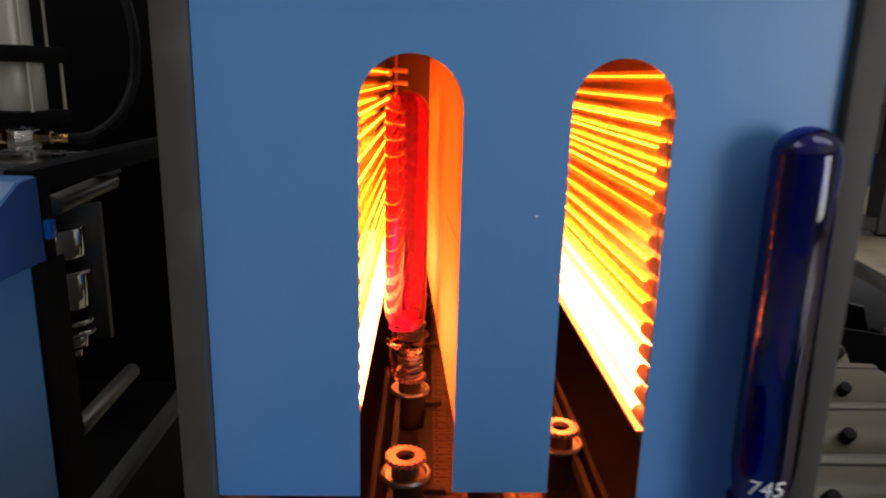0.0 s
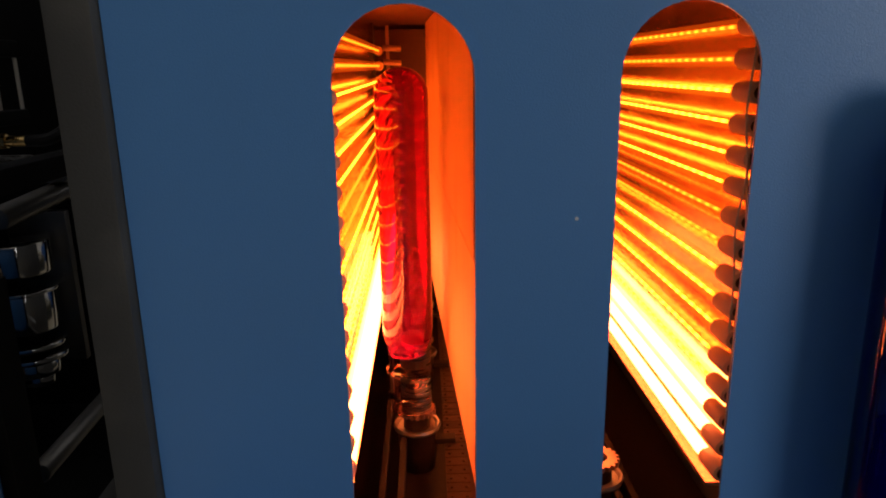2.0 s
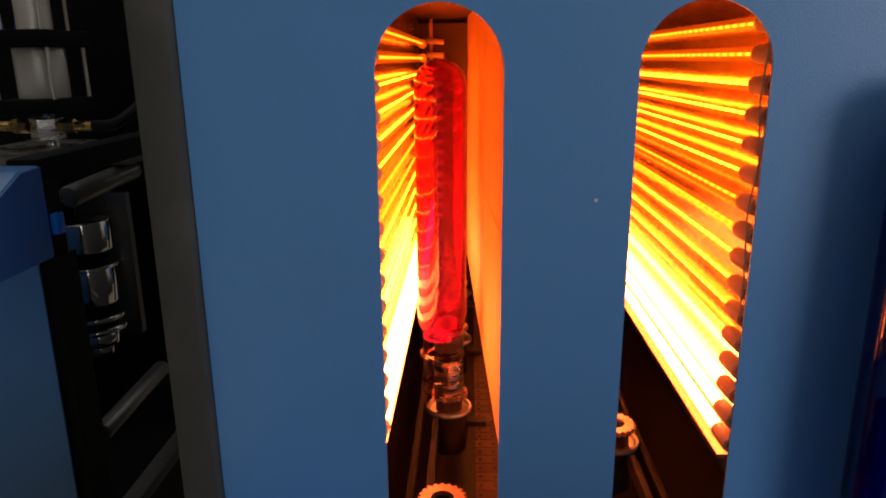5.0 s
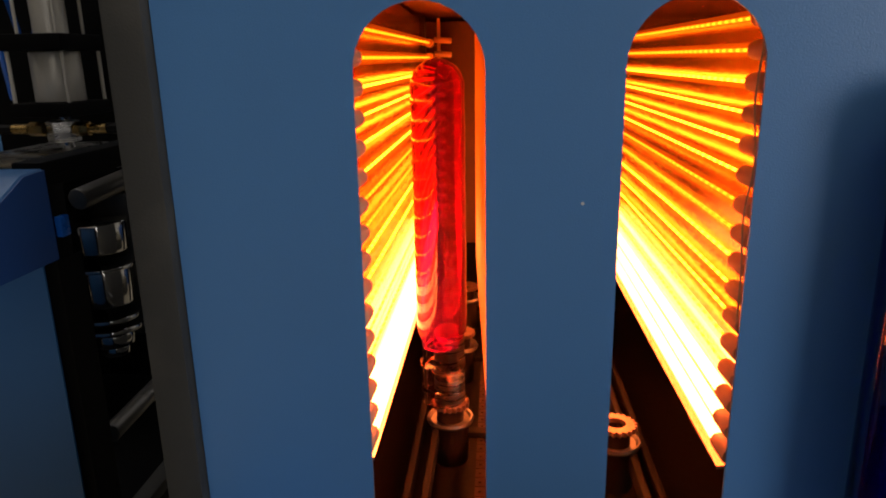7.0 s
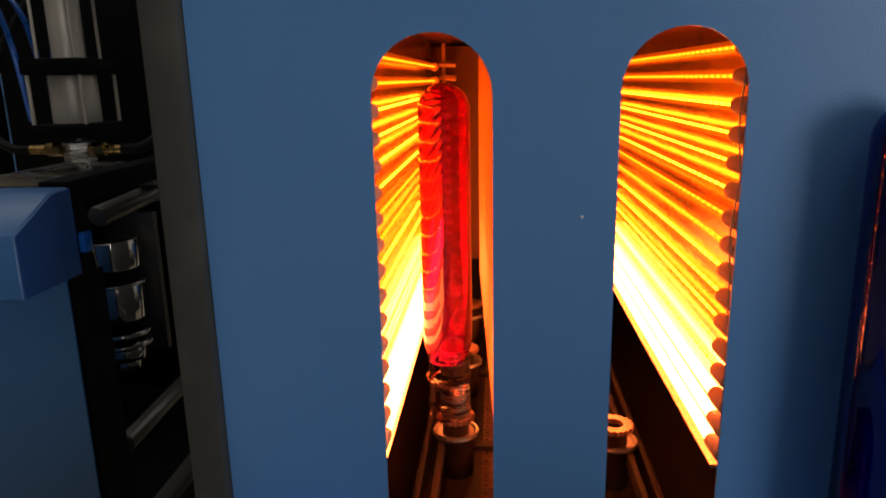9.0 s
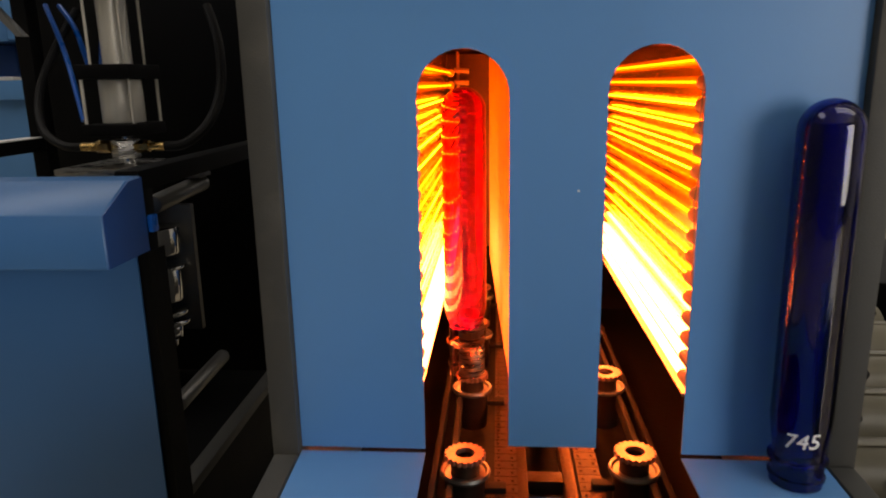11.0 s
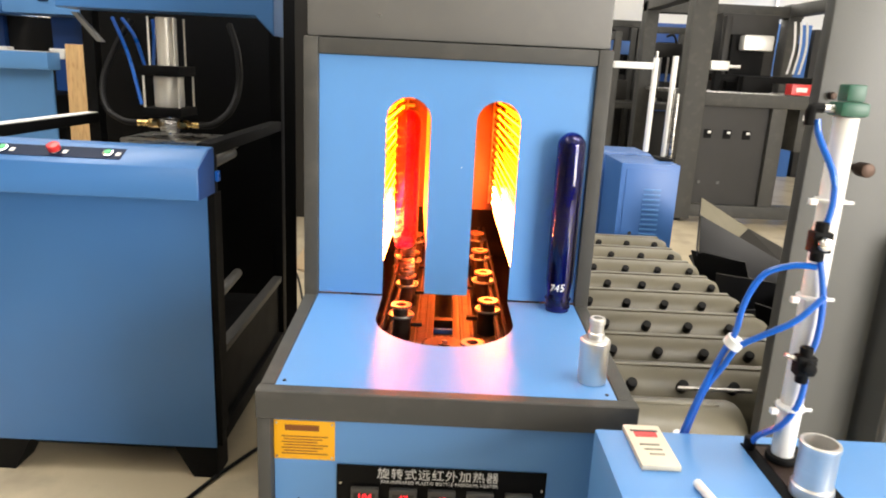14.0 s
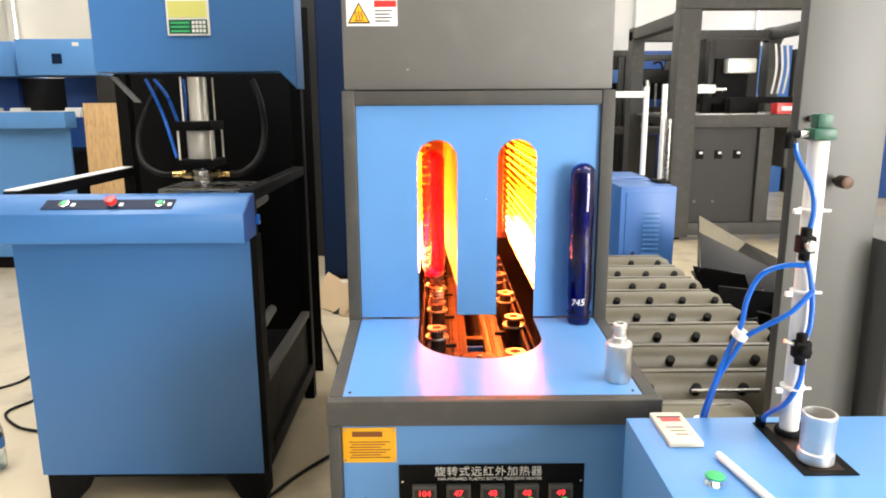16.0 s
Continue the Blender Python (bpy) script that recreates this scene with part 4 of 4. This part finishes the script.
# grey steel post behind the air table
post = thing("steel_post", (0.98, 0.65, 0), "tall grey painted steel machine post with a clamp knob", "post")
part("column", box(0.872, 1.09, 0.62, 0.66, 0.0, 2.3, 0.004), GREY_LIGHT, post)
part("knob_stem", rod((0.977, 0.6195, 1.13), (0.977, 0.60, 1.13), 0.008, 14), OILY, post)
part("knob", rod((0.977, 0.60, 1.13), (0.977, 0.565, 1.13), 0.0155, 20, bevel=0.002), OILY, post, "steel clamp knob")
part("plug_screw", rod((0.896, 0.6195, 1.28), (0.896, 0.605, 1.28), 0.008, 10, bevel=0.002), OILY, post)
vent = thing("grey_cabinet", (1.35, 0.7, 0), "grey steel cabinet with round vent holes", "cabinet")
part("body", box(1.11, 1.7, 0.55, 1.0, 0.0, 0.98, 0.006), GREY_LIGHT, vent)
part("rail", rod((1.13, 0.53, 0.2), (1.13, 0.53, 0.95), 0.008, 12), STEEL, vent)
for i in range(2):
    for j in range(3):
        part("vent_hole", rod((1.175 + 0.05 * j, 0.549, 0.60 + 0.06 * i), (1.175 + 0.05 * j, 0.543, 0.60 + 0.06 * i), 0.02, 18, bevel=0.002), BLACK, vent, "round vent")

# long grey ribs with black plugs
bank = thing("roller_bank", (0.85, 1.45, 0), "bank of fat grey ribbed rollers with black plugs", "rollers")
part("bed", box(0.47, 1.24, 0.70, 2.68, 0.0, 0.30, 0.004), GREY_DARK, bank)
for i in range(9):
    y = 0.735 + 0.2375 * i
    right = 0.875 if i == 0 else 1.275
    rl = part("roller", rod((0.46, y, 0.375), (right, y, 0.375), 0.115, 28, bevel=0.02 if i == 0 else 0.07), ROLL, bank)
    for k in range(5):
        x = 0.632 + 0.1435 * k + (0.03, 0.0, 0.0, 0.03, 0.02, 0.0, -0.01, -0.02, -0.03)[i]
        if x < right - 0.03 and i > 0:
            pl = part("plug", rod((x, y - 0.076, 0.449), (x, y - 0.098, 0.478), 0.015, 12, bevel=0.003), RUBBER, rl, "black plug")
    part("rib", box(0.47, right - 0.06, y - 0.012, y + 0.012, 0.487, 0.4935, 0.002), ROLL, rl)
part("handle_bar", rod((0.755, 0.862, 0.470), (0.96, 0.862, 0.470), 0.006, 12), STEEL, bank, "bright handle bar")

# blue cabinets with bright lift rods
cab = thing("blue_cabinet", (1.23, 3.1, 0), "small blue louvred steel cabinet with upright rods", "cabinet")
part("body", box(1.055, 1.378, 2.90, 3.30, 0.0, 0.840, 0.004), BLUE_MID, cab)
part("door", box(1.085, 1.36, 2.894, 2.899, 0.06, 0.81, 0.002), BLUE_MID, cab)
for i in range(10):
    part("louvre", box(1.19, 1.285, 2.888, 2.893, 0.44 + 0.028 * i, 0.45 + 0.028 * i, 0.001), BLUE, cab)
part("lock", rod((1.135, 2.893, 0.45), (1.135, 2.885, 0.45), 0.010, 12), CHROME, cab)
for x, y, z, r in ((1.361, 3.17, 1.425, 0.016), (1.375, 3.09, 1.22, 0.010), (1.362, 3.12, 1.24, 0.006)):
    part("rod", rod((x, y, 0.8405), (x, y, z), r, 14, bevel=0.002), STEEL if r < 0.012 else WHITE, cab, "bright lift rod")
part("rod_base", box(1.31, 1.39, 3.06, 3.20, 0.8405, 0.856, 0.003), BLACK, cab)
cabb = thing("blue_cabinet", (1.15, 3.6, 0), "blue steel cabinet with a rod and cross arm", "cabinet")
part("body", box(0.80, 1.36, 3.40, 3.80, 0.0, 0.840, 0.004), BLUE_MID, cabb)
part("rod", rod((1.362, 3.55, 0.8405), (1.362, 3.55, 1.42), 0.018, 14, bevel=0.002), WHITE, cabb, "bright lift rod")
part("rod_cap", rod((1.362, 3.55, 1.36), (1.362, 3.55, 1.46), 0.010, 12), STEEL, cabb)
part("cross_arm", box(1.10, 1.342, 3.53, 3.57, 1.35, 1.39, 0.003), WHITE, cabb)


# folded black sheets on a low pile
def folded_sheet(m, w, l, lip=0.16):
    b = slab([(-w, 0, 0), (w, 0, 0), (w, l, 0), (-w, l, 0)], (0, 0, 0.004))
    slab([(-w, 0, 0.004), (-w, l, 0.004), (-w - 0.1, l, lip), (-w - 0.1, 0, lip)], (0.004, 0, 0.003), bm=b)
    slab([(w, 0, 0.004), (w, l, 0.004), (w + 0.03, l, 0.07), (w + 0.03, 0, 0.07)], (-0.004, 0, 0.003), bm=b)
    ob = single("folded_sheet", b, SHEET, (0, 0, 0), "folded black sheet metal offcut lying on the pile", "sheet metal", "black sheet offcuts")
    ob.matrix_basis = m
    return ob


trough = thing("sheet_trough", (1.6, 2.5, 0.4), "black folded trough, its top face coloured pale as reflected light", "sheet metal", "black sheet offcuts")
# reflected light on the black flange is given as a paler material
part("top_face", slab([(1.367, 2.5, 0.735), (1.622, 2.5, 0.590), (1.535, 2.42, 0.545), (1.341, 2.42, 0.665)], (0, 0, -0.004)), ROLL, trough, "flange coloured pale as reflected light")
part("back_face", slab([(1.622, 2.501, 0.590), (1.535, 2.42, 0.545), (1.78, 2.40, 0.44), (1.87, 2.501, 0.47)], (0, 0, -0.004)), SHEET, trough)
part("side_face", slab([(1.341, 2.418, 0.662), (1.79, 2.40, 0.44), (1.78, 2.40, 0.30), (1.36, 2.418, 0.47)], (0, -0.004, 0)), SHEET, trough)
part("end_face", slab([(1.366, 2.502, 0.73), (1.341, 2.422, 0.662), (1.36, 2.422, 0.45), (1.38, 2.502, 0.45)], (-0.004, 0, 0)), SHEET, trough)
for m, w, l in ((pose(1.74, 1.95, 0.28, 0, 14, 62), 0.14, 0.42), (pose(1.7, 1.75, 0.25, 6, -10, -25), 0.16, 0.42), (pose(1.62, 1.55, 0.22, 4, 6, 75), 0.14, 0.40), (pose(1.66, 2.2, 0.30, -6, 12, 20), 0.13, 0.36), (pose(1.72, 1.5, 0.33, 5, -8, 48), 0.11, 0.40), (pose(1.6, 1.25, 0.21, 3, 5, 10), 0.15, 0.5), (pose(1.55, 2.50, 0.25, 8, -6, -60), 0.12, 0.35), (pose(1.5, 1.95, 0.24, -4, 9, 100), 0.12, 0.40)):
    folded_sheet(m, w, l)
single("scrap_pallet", box(1.30, 1.95, 1.15, 2.85, 0.0, 0.2, 0.01), BLACK, (1.6, 2.0, 0.0), "low black pallet under the sheet offcuts", "pallet")

# frames added round the end-wall lamps; the wall itself is plain white
for x in (-4.6, 4.9):
    w = tagged(new("window_1" if x < 0 else "window_2"), "tall window frame added to the end wall round a lamp", "window", "", "structure")
    ORIGIN[w] = Vector((0, 0, 0))
    for x0, x1, z0, z1 in ((x - 1.9, x - 1.8, 0.7, 3.3), (x + 1.8, x + 1.9, 0.7, 3.3), (x - 1.8, x + 1.8, 0.7, 0.8), (x - 1.8, x + 1.8, 3.2, 3.3), (x - 0.03, x + 0.03, 0.8, 3.2)):
        part("window_frame", box(x0, x1, 9.86, 9.96, z0, z1), WHITE, w)

# large open machine frame
rig = thing("machine_frame", (3.0, 6.3, 0), "large grey welded machine frame with a work shelf", "machine")
for x, y in ((2.31, 5.6), (3.86, 5.6), (2.29, 7.2), (3.86, 7.2)):
    part("post", box(x - 0.1 if y < 6 else x - 0.07, x + 0.1 if y < 6 else x + 0.07, y - 0.1, y + 0.1, 0.03, 2.15, 0.01), FRAME, rig)
    part("levelling_foot", rod((x, y, 0.0), (x, y, 0.03), 0.05, 14), BLACK, rig)
for x0, x1, y0, y1, z in ((2.22, 3.95, 5.51, 5.69, 2.151), (2.22, 3.95, 7.11, 7.29, 2.0), (2.22, 2.36, 5.705, 7.09, 2.02), (3.78, 3.94, 5.705, 7.09, 2.02), (2.412, 3.758, 5.52, 5.68, 1.08), (2.412, 3.758, 5.52, 5.68, 0.05), (2.37, 3.78, 7.12, 7.28, 1.08)):
    part("beam", box(x0, x1, y0, y1, z, z + 0.12, 0.01), FRAME, rig)
part("shelf", box(2.3, 3.86, 5.70, 7.08, 1.172, 1.204), STEEL, rig)
part("panel", box(2.412, 3.044, 5.58, 5.60, 0.171, 1.079), CHAR, rig)
# black plates stand in for holes, pale patches for light seen through them
for x in (2.50, 2.68, 2.86):
    hp = part("hole_plate", box(x - 0.035, x + 0.035, 5.572, 5.579, 0.785, 0.865), BLACK, rig)
    part("hole_light", box(x - 0.004, x + 0.026, 5.566, 5.571, 0.83, 0.852), PALE, hp)
for x in (2.48, 2.66):
    part("bolt_hole", box(x - 0.012, x + 0.012, 5.572, 5.579, 0.36, 0.385), GREY_LIGHT, rig)
part("inner_post", box(3.045, 3.18, 5.53, 5.65, 0.171, 1.079, 0.005), FRAME, rig)
part("hung_cabinet", box(3.34, 3.74, 5.62, 6.0, 0.69, 1.078, 0.008), FRAME, rig, "grey wiring cabinet under the shelf")
part("cabinet_tag", box(3.375, 3.395, 5.612, 5.619, 0.98, 1.03), PALE, rig)
part("cabinet_window", box(3.43, 3.59, 5.612, 5.619, 0.80, 1.06), BLACK, rig)
for i in range(3):
    for j in range(5):
        part("relay", box(3.447 + 0.045 * i, 3.475 + 0.045 * i, 5.604, 5.611, 0.82 + 0.047 * j, 0.84 + 0.047 * j), DULL, rig)
part("tower", box(2.95, 3.55, 6.8, 7.05, 1.205, 2.0, 0.01), CHAR, rig)
part("guide", box(2.88, 2.94, 6.5, 6.6, 1.205, 1.95, 0.004), CHAR, rig)
part("clamp", box(3.02, 3.32, 6.33, 6.47, 1.61, 1.76, 0.02), ALU, rig, "pale metal clamp")
part("clamp_bracket", box(2.95, 3.30, 6.48, 6.58, 1.205, 1.77, 0.01), BLACK, rig)
part("clamp", box(2.60, 2.78, 6.0, 6.12, 1.40, 1.49, 0.015), ALU, rig, "pale metal clamp")
part("clamp_pin", rod((2.5, 6.05, 1.44), (2.9, 6.05, 1.44), 0.016, 12), STEEL, rig)
part("clamp_leg", box(2.66, 2.72, 6.02, 6.10, 1.205, 1.40, 0.004), BLACK, rig)
part("slide", box(2.45, 3.7, 6.2, 6.3, 1.30, 1.37, 0.008), BLACK, rig)
part("drive", box(2.95, 3.25, 6.05, 6.19, 1.205, 1.36, 0.02), BLACK, rig)
for x in (3.48, 3.54, 3.60):
    part("air_line", tube([(x, 6.3, 1.9), (x + 0.02, 6.28, 1.65), (x, 6.3, 1.4)], 0.012, 8), PALE, rig)
part("tray", box(3.195, 3.385, 5.55, 5.68, 1.205, 1.305, 0.006), RED, rig, "red plastic tray")
part("tray_note", box(3.235, 3.335, 5.543, 5.549, 1.235, 1.275), PALE, rig)

# further machines behind the frame
for x, y, w, mt_, z in ((2.25, 8.3, 0.5, CHAR, 1.95), (2.95, 8.6, 0.6, BLUE_DEEP, 2.0), (3.65, 8.7, 0.6, CHAR, 1.9), (4.2, 9.1, 0.5, CHAR, 2.0), (4.75, 9.1, 0.6, BLUE_MID, 2.1), (5.4, 9.1, 0.6, CHAR, 2.05), (1.3, 8.4, 1.1, CHAR, 1.9), (5.95, 8.4, 0.6, BLUE_DEEP, 2.1), (6.7, 8.5, 0.8, CHAR, 2.0)):
    ob = thing("far_machine_cabinet", (x, y, 0), "painted machine cabinet at the end of the hall", "cabinet", "far cabinets")
    part("body", box(x - w / 2, x + w / 2, y, y + 0.6, 0.0, z, 0.01), mt_, ob)
    part("door", box(x - w / 2 + 0.05, x + w / 2 - 0.05, y - 0.012, y - 0.001, 0.2, z * 0.6, 0.004), mt_, ob)
    part("window", box(x - w / 4, x + w / 4, y - 0.012, y - 0.001, z * 0.68, z * 0.88, 0.004), BLACK, ob)

def far_press(x, y, w, h, door):
    """An open dark frame with a shelf, a door and a few bright rods, far back in the hall."""
    ob = thing("far_press", (x, y, 0), "dark open machine frame with bright rods far back", "machine", "frames further back")
    for px in (x - w / 2, x + w / 2 - 0.07):
        for py in (y, y + 0.5):
            part("post", box(px, px + 0.07, py, py + 0.07, 0.0, h, 0.004), FRAME, ob)
    for z in (0.25, 0.92, h - 0.08):
        part("beam", box(x - w / 2 + 0.071, x + w / 2 - 0.071, y + 0.005, y + 0.065, z, z + 0.075, 0.004), FRAME, ob)
    part("shelf", box(x - w / 2 + 0.071, x + w / 2 - 0.071, y + 0.071, y + 0.499, 0.995, 1.015), DULL, ob)
    part("door", box(x - w / 2 + 0.08, x - w / 2 + 0.08 + w * 0.4, y + 0.02, y + 0.04, 0.33, 0.91, 0.004), door, ob)
    part("drive_box", box(x - 0.02, x + w * 0.3, y + 0.1, y + 0.4, 1.016, 1.26, 0.01), CHAR, ob)
    part("head_plate", box(x - w * 0.36, x + w * 0.3, y + 0.2, y + 0.24, 1.56, 1.72, 0.006), door, ob)
    for k in range(3):
        part("rod", rod((x - w * 0.28 + 0.09 * k, y + 0.16, 1.016), (x - w * 0.28 + 0.09 * k, y + 0.16, 1.55), 0.014, 10), STEEL, ob)
    part("hose", tube([(x, y + 0.3, h - 0.1), (x + 0.1, y + 0.28, 1.8), (x + 0.16, y + 0.25, 1.5), (x + 0.1, y + 0.25, 1.26)], 0.014, 8), RUBBER, ob)
    return ob


for x, y, w, h, door in ((1.55, 6.6, 0.62, 1.75, CHAR), (2.05, 7.72, 0.75, 1.95, BLUE_MID), (2.75, 7.75, 0.6, 1.9, CHAR), (3.42, 7.8, 0.66, 2.0, BLUE_MID)):
    far_press(x, y, w, h, door)

carton = thing("cardboard_sheet", (-0.75, 3.4, 0.0), "creased brown cardboard sheet propped on the concrete", "cardboard")
part("lying_flap", slab([(-0.88, 3.40, 0.002), (-0.60, 3.10, 0.002), (-0.36, 3.34, 0.002), (-0.60, 3.66, 0.002)], (0, 0, 0.005)), CARD, carton)
part("raised_flap", slab([(-0.88, 3.405, 0.009), (-0.605, 3.115, 0.009), (-0.555, 3.40, 0.10), (-0.785, 3.62, 0.165)], (0.002, 0.004, 0.004)), CARD, carton, "raised creased flap")
part("tape", slab([(-0.69, 3.505, 0.136), (-0.655, 3.47, 0.126), (-0.62, 3.50, 0.124), (-0.65, 3.535, 0.134)], (0, 0, 0.002)), CREAM, carton, "strip of packing tape")
scrap = single("floor_scrap", slab([(-0.69, 3.17, 0.003), (-0.64, 3.15, 0.003), (-0.655, 3.22, 0.02)], (0.004, 0.004, 0.008)), RUBBER, (-0.67, 3.18, 0.0), "small black rubber scrap on the concrete", "scrap")

jug = thing("water_bottle", (-1.66, 1.27, 0.0), "clear plastic water bottle standing on the concrete", "bottle")
part("body", lathe([(0, 0.004), (0.040, 0.004), (0.046, 0.012), (0.046, 0.06), (0.043, 0.066), (0.046, 0.072), (0.046, 0.15), (0.034, 0.19), (0.017, 0.215), (0.015, 0.235), (0.0135, 0.235), (0.0155, 0.215), (0.0325, 0.189), (0.0445, 0.149), (0.0445, 0.072), (0.0415, 0.066), (0.0445, 0.06), (0.0445, 0.013), (0.039, 0.006), (0, 0.006)], -1.66, 1.27, 0, 32), CLEAR, jug, "clear ribbed bottle body")
part("screw_top", lathe([(0, 0.2355), (0.0165, 0.2355), (0.0165, 0.25), (0.015, 0.252), (0, 0.252)], -1.66, 1.27, 0, 24), HOSE, jug, "blue bottle top")
part("band", lathe([(0.0462, 0.09), (0.0466, 0.09), (0.0466, 0.13), (0.0462, 0.13), (0.0462, 0.09)], -1.66, 1.27, 0, 32), BLUE_MID, jug, "blue printed band")

# loose cables on the floor
single("floor_cable", tube([(-2.3, 1.75, 0.008), (-2.06, 2.05, 0.008), (-2.03, 2.15, 0.008), (-1.95, 2.1, 0.008), (-1.85, 1.9, 0.008), (-1.9, 1.74, 0.008), (-1.78, 1.61, 0.008), (-1.66, 1.56, 0.008), (-1.4, 1.5, 0.008)], 0.006, 8), RUBBER, (-2.0, 1.9, 0.0), "thin black cable looped on the pale concrete", "cable")
single("floor_cable", tube([(-0.30, 1.5, 0.008), (-0.43, 1.33, 0.008), (-0.52, 1.20, 0.008), (-0.59, 1.06, 0.008), (-0.72, 0.8, 0.008), (-0.95, 0.85, 0.008)], 0.006, 8), RUBBER, (-0.5, 1.0, 0.0), "thin black cable lying on the concrete", "cable")
single("floor_cable", tube([(-0.40, 1.85, 0.008), (-0.52, 2.26, 0.008), (-0.66, 2.7, 0.008), (-0.78, 3.13, 0.008), (-0.90, 3.5, 0.008)], 0.006, 8), RUBBER, (-0.5, 2.2, 0.0), "thin black cable lying on the concrete", "cable")


def motions():
    for ob, s in spindles:
        walk(ob, [(t, pose(*on_chain(s + SPEED * t, 0.107)[:2], 0, 0, 0, on_chain(s + SPEED * t, 0)[2])) for t in TIMES])
    for ob, s in links:
        walk(ob, [(t, pose(*on_chain(s + SPEED * t, CR)[:2], 0, 0, 0, on_chain(s + SPEED * t, 0)[2])) for t in TIMES])
    walk(hot_preform, [(t, pose(*on_chain(HOT_S + SPEED * t, 0.116)[:2], HOT_Z, 0, 0, 0)) for t in TIMES])
    walk(sprocket, [(t, pose(CX, CY, 0.690, 0, 0, math.degrees(SPEED * t / CR))) for t in TIMES])


motions()
